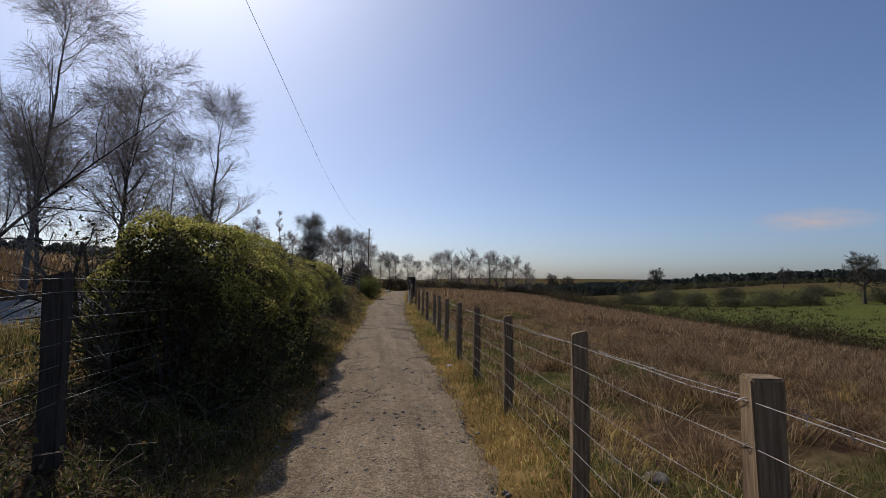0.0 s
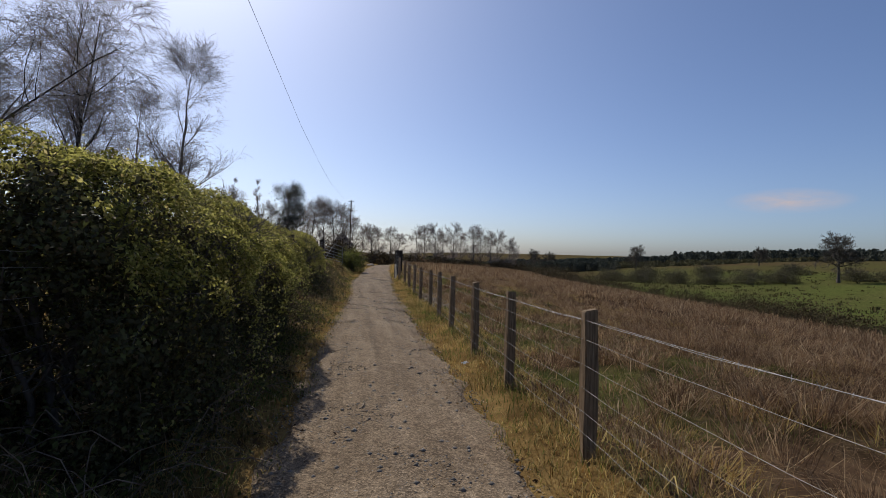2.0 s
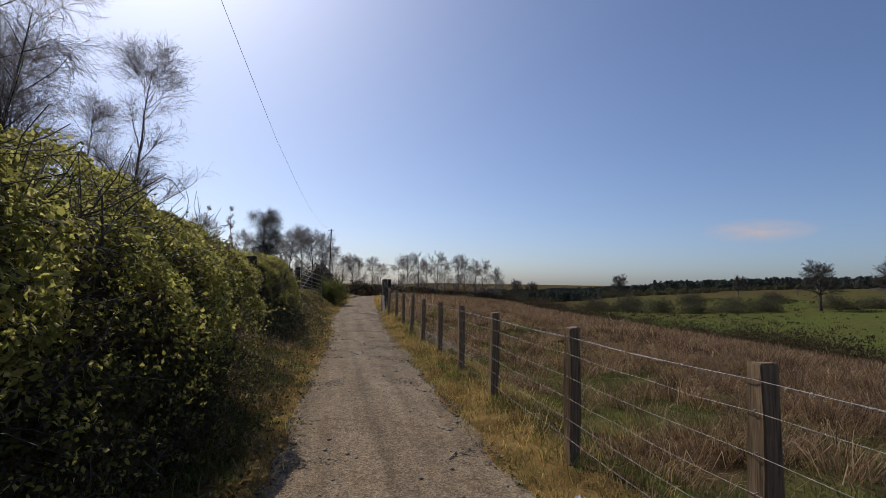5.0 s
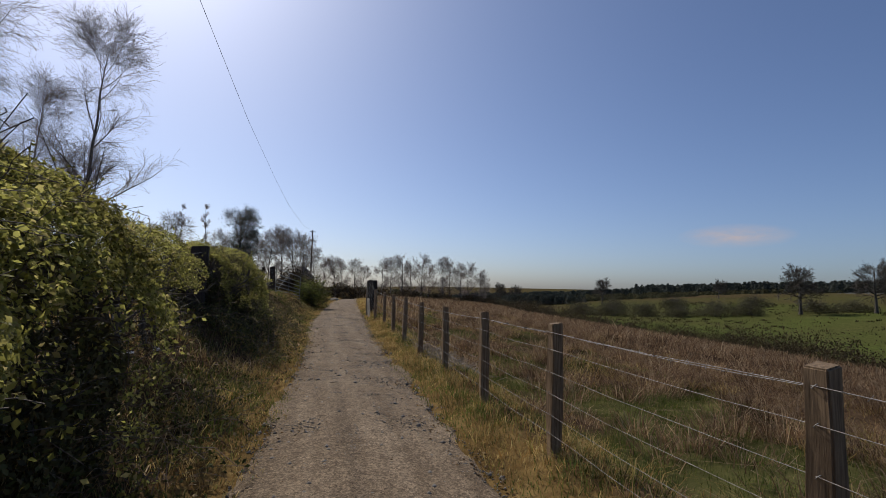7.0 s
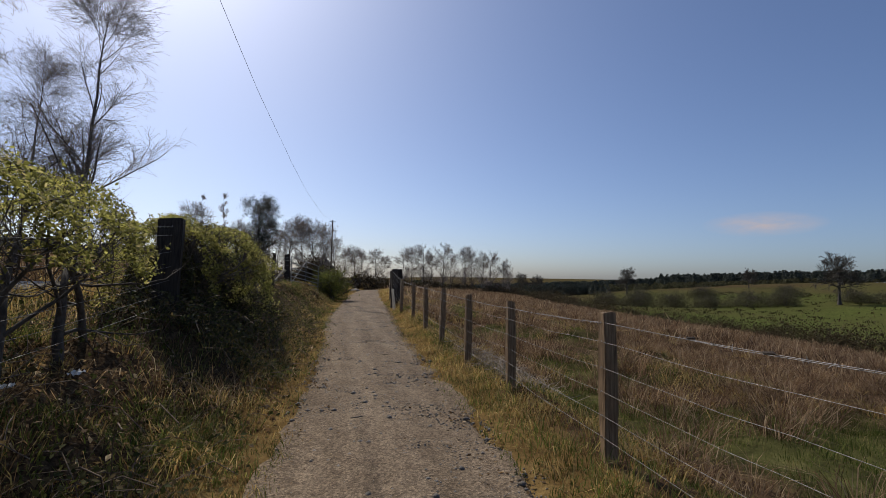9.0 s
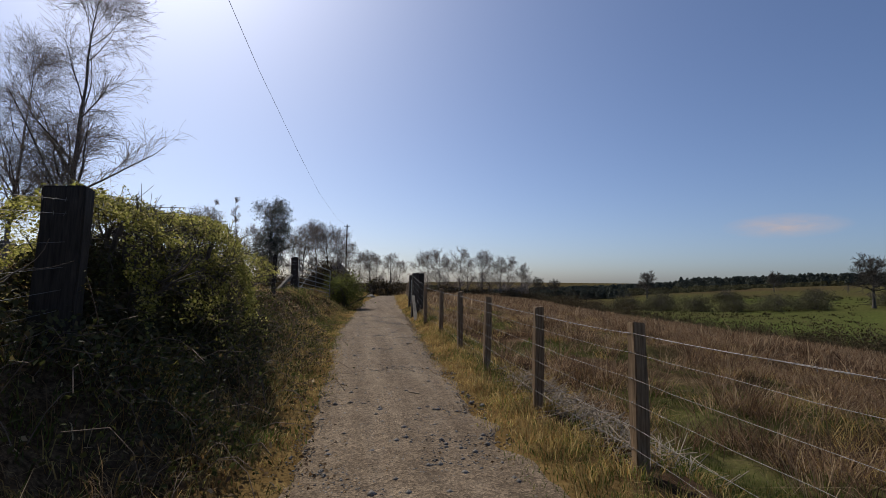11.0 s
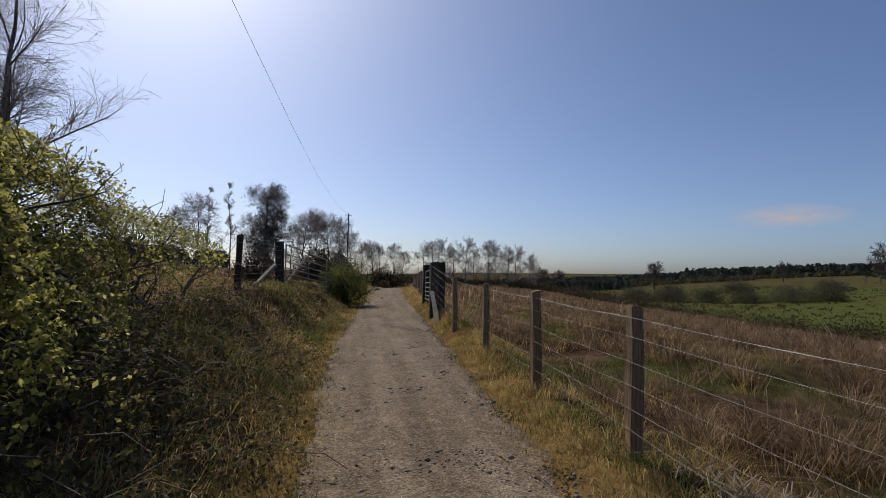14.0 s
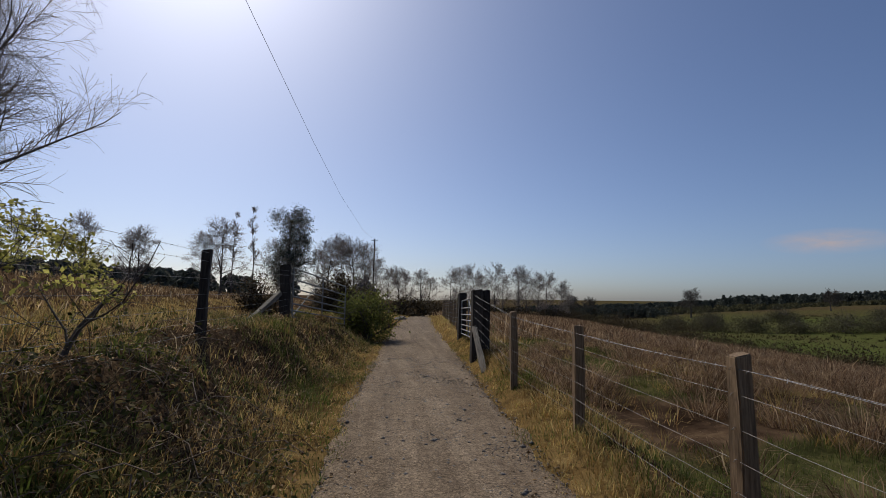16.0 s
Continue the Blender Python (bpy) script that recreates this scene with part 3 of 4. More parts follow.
    tube("diagonal", (*a, low), (*(a + (b - a) * 0.5), top - drop * 0.5), 0.014)
    for z in (low + 0.15, top - 0.15):
        tube("hinge", (a[0] - 0.04, a[1] - 0.1, z), (a[0], a[1], z), 0.02)
    return g


field_gate((-1.88, 26.05), (-0.93, 29.6), 2.1, 0.95, 7, "open grey metal seven-bar field gate beside a bush")
field_gate((2.42, 25.36), (2.7, 29.4), 1.5, 0.5, 7, "closed grey metal field gate in the fence line")

bank_fence = thing("fence", pose(-2.0, -8, float(ground_z(-2.0, -8))), "old wire fence with slim leaning posts along the bank", "fence")
fo3 = np.array(bank_fence.matrix_basis.translation)
LINE_L = [(-1.9, -8.0, 1.55), (-1.82, -1.75, 1.62), (-1.9, 2.8, 1.55), (-1.9, 7.1, 1.58), (-1.91, 11.36, 1.93), (-1.85, 20.25, 1.96), (-1.99, 25.8, 2.05)]
for (x, y, top), w, tilt in zip(LINE_L, (0.09, 0, 0.08, 0.075, 0, 0.1, 0), (0, 0, 2, 2.5, 0, 1.5, 0)):
    if w:
        z = float(ground_z(x, y)) - 0.03
        ob = part("post", post_mesh(w, w, top - z), M_SLEEPER, bank_fence)
        ob.matrix_basis = pose(*(np.array([x, y, z]) - fo3), 1.0, tilt, rng.normal(0, 6))
for k, d in enumerate((0.04, 0.14, 0.34, 0.52, 0.68, 0.82, 0.95)):
    line = strung([(x + 0.06, y, top - d * (0.9 if y < 10 else 1.0)) for x, y, top in LINE_L], 0.03, 8)
    wire_part(line, 0.0016, bank_fence, fo3)
    if k < 2:
        barbs(line, 0.0018, bank_fence, fo3)

# ---- hedges ----
SECTION = ((0.95, 0.1), (1.0, 0.7), (0.97, 1.15), (0.88, 1.5), (0.6, 1.86), (0.2, 2.1), (-0.2, 2.2), (-0.7, 2.05), (-1.0, 1.6), (-1.05, 0.8), (-1.0, 0.2))
HEDGE_TOP = ((-2.0, 2.3), (0, 2.34), (2, 2.26), (4, 2.22), (8, 2.18), (9.5, 2.12), (10.4, 2.08), (12, 2.12), (14, 2.14), (17, 2.04), (18.9, 1.8))


def hedge(y0, y1, xc, half, leaf_count, label, thin=1.0, open_below=False, old=0.6, closed=True):
    """A hawthorn hedge: stems, a mass of twigs, dark inner leaves (share old) standing for shade, and young leaves over
    the crown.
    """
    h = thing("hedge", pose(xc, y0, float(ground_z(xc, y0))), label, "hedge", "hawthorn hedges")
    o = np.array(h.matrix_basis.translation)
    n = int((y1 - y0) * (2 if open_below else 6))
    by = np.linspace(y0 + 0.15, y1 - 0.15, n) + rng.normal(0, 0.08, n)
    bx = xc + rng.normal(0, 0.14, n)
    bz = ground_z(bx, by) - 0.05
    base = np.stack([bx, by, bz], -1)
    d = unit(np.stack([rng.normal(0, 0.1, n), rng.normal(0, 0.25, n), np.ones(n)], -1))
    pts = [base]
    for k in range(5):
        d = unit(d + rng.normal(0, 0.16, d.shape))
        pts.append(pts[-1] + d * (table(by, HEDGE_TOP) - bz)[:, None] * 0.155)
    stems = np.stack(pts, 1)
    srad = rng.uniform(0.018, 0.045, n)[:, None] * np.linspace(1, 0.45, 6)
    for st, sr in zip(stems, srad):
        v, q = tubes(st[None], sr[None], 6)
        put("stem", mesh_of("stem", v - o, quads=q), M_HEDGEWOOD, h, "", True)
    b1, r1 = sprout(stems, srad, 9, 0.2, 1.0, 0.95, 55, (0, 0, 0.10), 6, 0.22, 0.5)
    b2, r2 = sprout(b1, r1, 7, 0.2, 1.0, 0.45, 50, (0, 0, 0.08), 4, 0.25, 0.55, 0.4, 0.0022)

    def fit_in(b):
        """Clipped to the hedge's trimmed outline."""
        t = b[:, -1]
        e = ((t[:, 0] - xc) / (half + 0.12)) ** 4 + (np.clip(t[:, 2] - 1.1, 0, None) / (table(t[:, 1], HEDGE_TOP) - 1.02)) ** 4
        return (e < 0.85) & (t[:, 1] > y0 - 0.2) & (t[:, 1] < y1 + 0.2)

    k1, k2 = fit_in(b1), fit_in(b2)
    v, q = joined([tubes(b1[k1], r1[k1], 4), tubes(b2[k2], r2[k2], 3)])
    tagged(put("thicket", mesh_of("thicket", v - o, quads=q), M_HEDGEWOOD, h, "tangled bare hawthorn twigs"), kind="stuff")

    sec = np.array(SECTION)
    run = np.concatenate([[0], np.cumsum(np.linalg.norm(np.diff(sec, axis=0), axis=1))])

    def shell(count, depth, low):
        """Points near the outline of the section, those above the height low."""
        y = rng.uniform(y0 - 0.1, y1 + 0.15, count)
        s_ = rng.uniform(0, run[-1], count)
        cx, cz = np.interp(s_, run, sec[:, 0]), np.interp(s_, run, sec[:, 1])
        tx, tz = np.gradient(sec[:, 0], run), np.gradient(sec[:, 1], run)
        nx, nz = np.interp(s_, run, tz), -np.interp(s_, run, tx)
        end = np.minimum(smooth(-0.15, 1.1, y - y0), smooth(-0.15, 0.9, y1 - y))
        top = table(y, HEDGE_TOP) / 2.2
        inn = -np.abs(rng.normal(0, depth, count)) + 0.17 * rough(y + 40, s_, 0.5, 33) + 0.07 * rough(y + 70, s_, 0.16, 37) + 0.08 * rough(y, s_, 1.3, 38)
        px_ = (cx * half + nx * inn) * np.where(cx > 0, 0.66 + 0.34 * end, 0.76 + 0.24 * end)
        pz_ = (cz * top + nz * inn) * (0.97 + 0.03 * end)
        p = np.stack([xc + px_, y, np.maximum(pz_, ground_z(xc + px_, y) + 0.03)], -1)
        nrm = unit(np.stack([nx, 0 * nx, nz], -1))
        k = p[:, 2] > low + 0.12 * rough(y, s_, 0.35, 39)
        return p[k], nrm[k], cz[k]

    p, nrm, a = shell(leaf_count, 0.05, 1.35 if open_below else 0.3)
    # bright leaves thinned on the low face, which is bare and made shade-dark
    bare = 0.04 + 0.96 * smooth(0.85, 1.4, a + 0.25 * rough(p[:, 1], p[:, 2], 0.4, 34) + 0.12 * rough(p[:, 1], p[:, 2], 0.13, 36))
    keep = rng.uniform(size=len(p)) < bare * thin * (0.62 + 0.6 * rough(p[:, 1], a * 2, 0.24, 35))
    v, t = leaves(p[keep], rng.uniform(0.018, 0.038, keep.sum()), nrm[keep] + np.array([0, 0, 0.4]), 0.8)
    put("young_leaves", mesh_of("young_leaves", v - o, t), M_LEAF, h, "fresh yellow-green hawthorn leaves")
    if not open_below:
        # dark leaves pushed inwards to stand for shade between the stems
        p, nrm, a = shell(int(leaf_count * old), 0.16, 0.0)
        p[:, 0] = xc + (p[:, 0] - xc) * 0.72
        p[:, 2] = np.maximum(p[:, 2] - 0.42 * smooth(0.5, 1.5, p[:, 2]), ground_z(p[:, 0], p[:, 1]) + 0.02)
        # the ragged end of the hedge, closed by the same shade-dark leaves
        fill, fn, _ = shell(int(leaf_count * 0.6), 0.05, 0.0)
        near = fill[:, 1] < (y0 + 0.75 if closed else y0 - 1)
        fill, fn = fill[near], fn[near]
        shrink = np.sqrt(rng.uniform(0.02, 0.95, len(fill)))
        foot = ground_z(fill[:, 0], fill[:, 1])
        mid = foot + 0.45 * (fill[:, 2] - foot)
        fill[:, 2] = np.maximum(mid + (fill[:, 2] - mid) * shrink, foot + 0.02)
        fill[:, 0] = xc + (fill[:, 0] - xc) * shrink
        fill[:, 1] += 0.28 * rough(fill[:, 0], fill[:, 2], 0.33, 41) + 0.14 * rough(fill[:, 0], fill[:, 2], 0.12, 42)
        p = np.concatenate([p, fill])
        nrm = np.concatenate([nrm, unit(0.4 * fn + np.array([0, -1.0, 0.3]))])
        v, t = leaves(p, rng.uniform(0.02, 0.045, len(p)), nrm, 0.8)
        put("old_leaves", mesh_of("old_leaves", v - o, t), M_SHADE_LEAF, h, "dead and dark leaves inside the hedge, coloured to stand for its shade")
    # long shoots that stand out of the trimmed face
    n_s = int((y1 - y0) * 130)
    p, nrm, a = shell(n_s, 0.05, 1.3 if open_below else 0.35)
    n_s = len(p)
    ln = rng.uniform(0.05, 0.17, n_s)[:, None]
    dd = unit(nrm + rng.normal(0, 0.45, nrm.shape) + np.array([0, 0, 0.35]))
    line = np.stack([p - dd * 0.1, p + dd * ln * 0.5, p + dd * ln + np.array([0, 0, -0.02])], 1)
    v, q = tubes(line, np.full((n_s, 3), 0.0022), 3)
    tagged(put("outer_growth", mesh_of("outer_growth", v - o, quads=q), M_HEDGEWOOD, h, "thin shoots standing out of the hedge"), kind="stuff")
    lf = np.repeat(line[:, 0], 7, 0) + np.repeat(line[:, 2] - line[:, 0], 7, 0) * np.tile(np.linspace(0.35, 1, 7), n_s)[:, None] + rng.normal(0, 0.012, (n_s * 7, 3))
    v, t = leaves(lf, rng.uniform(0.018, 0.034, len(lf)), np.repeat(nrm, 7, 0), 1.0)
    put("shoot_leaves", mesh_of("shoot_leaves", v - o, t), M_LEAF, h)
    return h


hedge(0.0, 6.6, -1.8, 1.0, 200000, "dense hawthorn hedge in young yellow-green leaf along the bank", 1.0, False, 0.38)
hedge(6.2, 10.1, -2.1, 0.9, 76000, "open hawthorn bush overhanging the bank at the hedge's end", 0.75, True)
hedge(11.7, 15.0, -2.0, 0.98, 90000, "loose hawthorn hedge in young leaf beside a sleeper post", 0.85, False, 0.55, False)
hedge(14.3, 18.2, -2.15, 0.95, 55000, "straggling hawthorn with bare stems overhanging the bank", 0.5, True)


def bush(x, y, r, tall, mat, count, size, label, name="bush", twigs=True, wood=None):
    """A rounded shrub: stems from the base and leaves gathered in uneven clumps."""
    z = float(ground_z(x, y))
    b = thing(name, pose(x, y, z - 0.03), label, "bush", "wayside bushes")
    n = 14
    d = unit(np.stack([rng.normal(0, 0.5, n), rng.normal(0, 0.5, n), np.ones(n)], -1))
    pts = [rng.normal(0, r * 0.12, (n, 3)) * [1, 1, 0]]
    for k in range(4):
        d = unit(d + rng.normal(0, 0.18, d.shape))
        pts.append(pts[-1] + d * tall * 0.2)
    st = np.stack(pts, 1)
    sr = np.full((n, 1), 0.02 * tall) * np.linspace(1, 0.4, 5)
    b1, r1 = sprout(st, sr, 12, 0.2, 1, r * 0.75, 50, (0, 0, 0.1), 5, 0.2, 0.5, 0.3, 0.003 * tall)
    v, q = joined([tubes(st, sr, 5), tubes(b1, r1, 3)])
    put("framework", mesh_of("framework", v, quads=q), wood or M_HEDGEWOOD, b, "bare brown stems")
    if count:
        clumps = 60
        c = rng.normal(size=(clumps, 3))
        c = unit(c) * rng.uniform(0.45, 1.0, (clumps, 1))
        c[:, 2] = np.abs(c[:, 2])
        who = rng.integers(0, clumps, count)
        p = (c[who] + rng.normal(0, 0.16, (count, 3))) * [r, r, tall * 0.92]
        p[:, 2] = np.clip(p[:, 2] + 0.06 * tall, 0.02, None)
        v, t = leaves(p, rng.uniform(0.6, 1.3, count) * size, unit(p), 0.8)
        put("leaves", mesh_of("leaves", v, t), mat, b)
    return b


bush(-0.25, 30.9, 1.05, 1.75, M_SHRUB, 9000, 0.06, "rounded green shrub in young leaf beside the gate")
bush(-1.5, 32.4, 0.9, 1.5, M_GORSE, 5000, 0.07, "dark tangled shrub behind the gate")
bush(-2.7, 0.5, 0.8, 2.1, M_SHADE_LEAF, 2600, 0.04, "bare tangled hawthorn at the end of the hedge")
bush(-3.2, 28.4, 0.7, 1.3, M_GORSE, 3000, 0.06, "dark tangled shrub behind the gate")

# ---- trees ----
def tree(name, label, tall, trunk_r, limbs, shoots, twigs, spread_, pull, mat_t, mat_w, twig_r, lean=(0, 0), leaf=None, start=0.18, group="bare trees", wiggle=0.06, angle=42):
    """A tapered trunk with limbs, branches and fine twigs, at the origin."""
    g = thing(name, pose(0, 0, 0), label, "tree", group)
    k = np.linspace(0, 1, 11)
    x = lean[0] * tall * k ** 1.3 + np.cumsum(rng.normal(0, 0.012 * tall * wiggle * 8, 11)) * k
    y = lean[1] * tall * k ** 1.3 + np.cumsum(rng.normal(0, 0.012 * tall * wiggle * 8, 11)) * k
    trunk = np.stack([x, y, tall * k - 0.15], -1)[None]
    trad = (trunk_r * (1 - 0.9 * k) + trunk_r * 0.45 * np.exp(-k * 30))[None]
    v, q = tubes(trunk, trad, 8)
    put("trunk", mesh_of("trunk", v, quads=q), mat_t, g, soft=True)
    b1, r1 = sprout(trunk, trad, limbs, start, 0.98, tall * spread_, angle, (0, 0, 0.12), 8, 0.09, 0.55, 0.2, twig_r)
    v, q = tubes(b1, r1, 5)
    put("branchwork", mesh_of("branchwork", v, quads=q), mat_t, g, soft=True)
    b2, r2 = sprout(b1, r1, shoots, 0.15, 1.0, tall * spread_ * 0.48, 42, pull, 6, 0.12, 0.55, 0.3, twig_r)
    b3, r3 = sprout(b2, r2, twigs, 0.1, 1.0, tall * spread_ * 0.26, 38, tuple(np.array(pull) * 2.2), 4, 0.14, 0.6, 0.5, twig_r * 0.8)
    v, q = joined([tubes(b2, r2, 3), tubes(b3, r3, 3)])
    put("crown", mesh_of("crown", v, quads=q), mat_w, g)
    if leaf:
        mat_l, per, size = leaf
        p = np.repeat(b3[:, -1], per, 0) + rng.normal(0, size * 1.6, (len(b3) * per, 3))
        v, t = leaves(p, rng.uniform(0.6, 1.3, len(p)) * size, np.tile([0, 0, 1.0], (len(p), 1)), 1.2)
        put("leaves", mesh_of("leaves", v, t), mat_l, g)
    return g


def stand(ob, x, y, turn, size=1.0, dz=0.0):
    ob.matrix_basis = pose(x, y, float(ground_z(x, y)) + dz, 0, 0, turn) @ Matrix.Scale(size, 4)


def again(ob, x, y, turn, size=1.0, dz=0.0, label=""):
    c = copy_thing(ob, pose(x, y, float(ground_z(x, y)) + dz, 0, 0, turn))
    c.scale = (size, size, size)
    return tagged(c, label)


BIRCH = "silver birch with fine drooping twigs just breaking bud beside the lane"
birch_a = tree("birch_tree", BIRCH, 10.8, 0.13, 28, 12, 13, 0.33, (0, 0, -0.07), M_BARK, M_TWIG, 0.0052, (0.08, 0.03), (M_BUD, 2, 0.03), 0.16, "birch trees", 0.06, 38)
birch_b = tree("birch_tree", BIRCH, 12.0, 0.13, 28, 12, 13, 0.32, (0, 0, -0.07), M_BIRCH, M_TWIG, 0.0052, (0.08, -0.03), (M_BUD, 2, 0.03), 0.18, "birch trees", 0.05, 34)
weeper = tree("birch_tree", "leaning birch with long weeping purple-brown twigs", 6.5, 0.065, 20, 10, 9, 0.46, (0, 0, -0.42), M_BARK, M_TWIG, 0.005, (0.95, 0.05), None, 0.22, "birch trees", 0.08, 48)
stand(birch_a, -12.6, 20.6, 0)
stand(birch_b, -11.0, 28.3, 0, 0.98)
again(birch_a, -13.8, 17.0, 200, 0.72)
again(birch_b, -11.6, 12.8, 40, 0.86)
again(birch_b, -14.2, 24.5, 150, 0.85)
again(birch_b, -14.6, 31.0, 100, 0.8)
hawthorn = tree("hawthorn_tree", "small spreading hawthorn in young leaf overhanging the bank", 3.2, 0.07, 16, 9, 7, 0.42, (0, 0, 0.02), M_HEDGEWOOD, M_HEDGEWOOD, 0.003, (0.12, 0.0), (M_LEAF, 12, 0.03), 0.3, "hawthorn trees", 0.1, 55)
stand(hawthorn, -3.9, 8.8, 10, 0.66)
stand(weeper, -12.2, 10.2, 0)
again(weeper, -16.5, 14.0, 60, 0.9)

spare = tree("bare_tree", "bare spreading tree with grey branches in the distance", 9.0, 0.16, 30, 8, 6, 0.42, (0, 0, 0.03), M_BARK, M_TWIG, 0.014, (0, 0), None, 0.06, "bare trees", 0.08, 60)
slim = tree("bare_tree", "slim bare birch in a row at the field's end", 9.5, 0.13, 30, 8, 6, 0.34, (0, 0, 0.03), M_BIRCH, M_TWIG, 0.014, (0.03, 0), None, 0.07, "bare trees", 0.05, 55)
field_tree = tree("field_tree", "dark wind-shaped bare tree standing alone in pasture", 12.5, 0.42, 20, 9, 8, 0.5, (0, 0, 0.0), M_BARK, M_BARK, 0.05, (0.03, 0), None, 0.3, "field trees", 0.08, 62)
stand(field_tree, 140.7, 117.6, 0)
again(field_tree, 157, 108, 140, 1.05)
again(field_tree, 190, 96, 60, 0.95)
again(field_tree, 131, 208, 200, 0.85)
again(field_tree, 104, 272, 30, 0.85)
again(field_tree, 112, 270, 130, 0.75)
again(field_tree, 205, 215, 80, 0.7)
for i, (x, y, s) in enumerate(((13.5, 111, 0.95), (16, 114, 1.0), (18.2, 110, 1.05), (20.5, 113, 0.9), (22.6, 111, 1.08), (25, 114, 0.85), (27.5, 110, 1.02), (30, 113, 1.05), (32, 111, 0.95), (34.5, 114, 1.0), (36.8, 111, 0.85), (38.6, 113, 0.7))):
    if i == 0:
        stand(slim, x, y, 0, s * 0.93)
    else:
        again(slim, x, y, i * 77, s * 0.93)
for i, (x, y, s) in enumerate(((3.2, 112, 0.85), (5.0, 118, 0.8), (7.6, 112, 0.8), (10.5, 124, 0.7), (1.0, 120, 0.85))):
    if i == 0:
        stand(spare, x, y, 0, s)
    else:
        again(spare, x, y, i * 67, s)
for x, y, s, r in ((-5.2, 104, 1.3, 10), (-7.6, 108, 1.35, 80), (-3.6, 110, 1.25, 150), (-9.5, 100, 1.15, 200), (-12, 104, 0.95, 290), (-1.2, 120, 1.05, 33), (-24, 84, 0.8, 50), (-30, 78, 0.75, 160), (-36, 88, 0.8, 250), (-19.5, 76, 0.9, 350), (-27, 62, 0.62, 111), (-45, 80, 0.8, 20), (-16, 92, 0.9, 70)):
    again(spare, x, y, r, s, label="bare twiggy tree behind the bank")
dark_tree = tree("ivy_tree", "tall dark tree clad in ivy with bare outer branches", 11.0, 0.26, 46, 8, 6, 0.30, (0, 0, 0.05), M_BARK, M_TWIG, 0.016, (0.02, 0), (M_HAZED_PINE, 7, 0.13), 0.12, "evergreens", 0.07, 48)
stand(dark_tree, -9.3, 64.5, 0, 0.86)
sapling = tree("sapling_tree", "thin tall sapling bare but for its top", 13.0, 0.11, 22, 7, 6, 0.1, (0, 0, 0.12), M_BARK, M_TWIG, 0.016, (0.02, 0), None, 0.35, "bare trees", 0.1, 28)
stand(sapling, -23.3, 93, 0)
again(sapling, -14.2, 70, 60, 0.8)

for x, y, r, h in ((2.5, 60, 2.2, 1.6), (-2.5, 58, 2.6, 2.6), (6, 78, 3, 1.8), (11, 98, 3.5, 2.0), (18, 104, 4, 2.0), (26, 106, 4, 1.9), (34, 108, 4, 1.7), (-5, 66, 2.5, 2.4), (4, 100, 3.5, 2.4)):
    bush(x, y, r, h, M_GORSE, 2600, 0.22, "dark bare scrub in the distance", "scrub")
for x, y, r, h in ((92, 142, 6, 4), (101, 138, 6, 4.2), (110, 133, 5, 3.6), (120, 128, 7, 4.4), (128, 124, 5, 3.8), (86, 150, 6, 4), (150, 120, 6, 3.6), (160, 116, 6, 3.2), (112, 170, 6, 4.5), (135, 165, 6, 4.5), (158, 150, 6, 4)):
    bush(x, y, r, h, M_SCRUB, 3600, 0.3, "leafless olive shrub along a field edge", "shrub")


# ---- woods and rough growth that nobody could count ----
def woodland(name, xs, ys, tall, wide, label, mat):
    """Many pointed and rounded crowns in one mesh, each of some dozens of ragged sprays."""
    n = len(xs)
    z = ground_z(xs, ys)
    per = 100
    h = tall * rng.uniform(0.8, 1.1, n) * (1 + 0.12 * rough(xs, ys, 30, 77))
    u = rng.uniform(0.05, 1, (n, per)) ** 0.8
    a = rng.uniform(0, 2 * np.pi, (n, per))
    r = wide * (1.05 - u) ** 0.7 * rng.uniform(0.5, 1.1, (n, per))
    p = np.stack([xs[:, None] + r * np.cos(a), ys[:, None] + r * np.sin(a), z[:, None] + h[:, None] * u], -1).reshape(-1, 3)
    nrm = np.stack([np.cos(a), np.sin(a), 0.4 + 0 * a], -1).reshape(-1, 3)
    v, t = leaves(p, rng.uniform(0.5, 1.0, len(p)) * wide * 0.5, nrm, 0.7)
    tagged(put(name, mesh_of(name, v, t), mat), label, "woodland", kind="stuff")


t_ = np.linspace(0, 1, 700)
woodland("far_wood", 250 + 260 * t_ + rng.normal(0, 7, 700), 330 - 130 * t_ + rng.normal(0, 12, 700), 8.5, 3.2, "dark conifer wood along the ridge", M_HAZED_PINE)
t_ = np.linspace(0, 1, 200)
woodland("far_wood", 97 + 30 * t_ + rng.normal(0, 3, 200), 246 - 16 * t_ + rng.normal(0, 5, 200), 4.6, 2.0, "dark distant plantation across the valley", M_HAZED_PINE)
t_ = np.linspace(0, 1, 300)
woodland("far_wood", 115 + 215 * t_ + rng.normal(0, 8, 300), 440 - 30 * t_ + rng.normal(0, 10, 300), 6.5, 5.0, "low dark wood closing the valley", M_HAZED_PINE)
t_ = np.linspace(0, 1, 260)
woodland("far_hedgerow", 30 + 210 * t_ + rng.normal(0, 3, 260), 215 + 60 * t_ + rng.normal(0, 4, 260), 1.9, 2.2, "grey-brown hedgerow across the far pasture", M_SCRUB)
t_ = np.linspace(0, 1, 260)
woodland("far_hedgerow", 120 + 230 * t_ + rng.normal(0, 5, 260), 330 - 60 * t_ + rng.normal(0, 8, 260), 2.6, 3.0, "grey-brown hedgerow across the far pasture", M_SCRUB)
t_ = np.linspace(0, 1, 200)
woodland("far_wood", -150 + 110 * t_ + rng.normal(0, 6, 200), 130 + 10 * t_ + rng.normal(0, 8, 200), 5.0, 3.2, "dark wooded rise beyond the lane", M_HAZED_PINE)


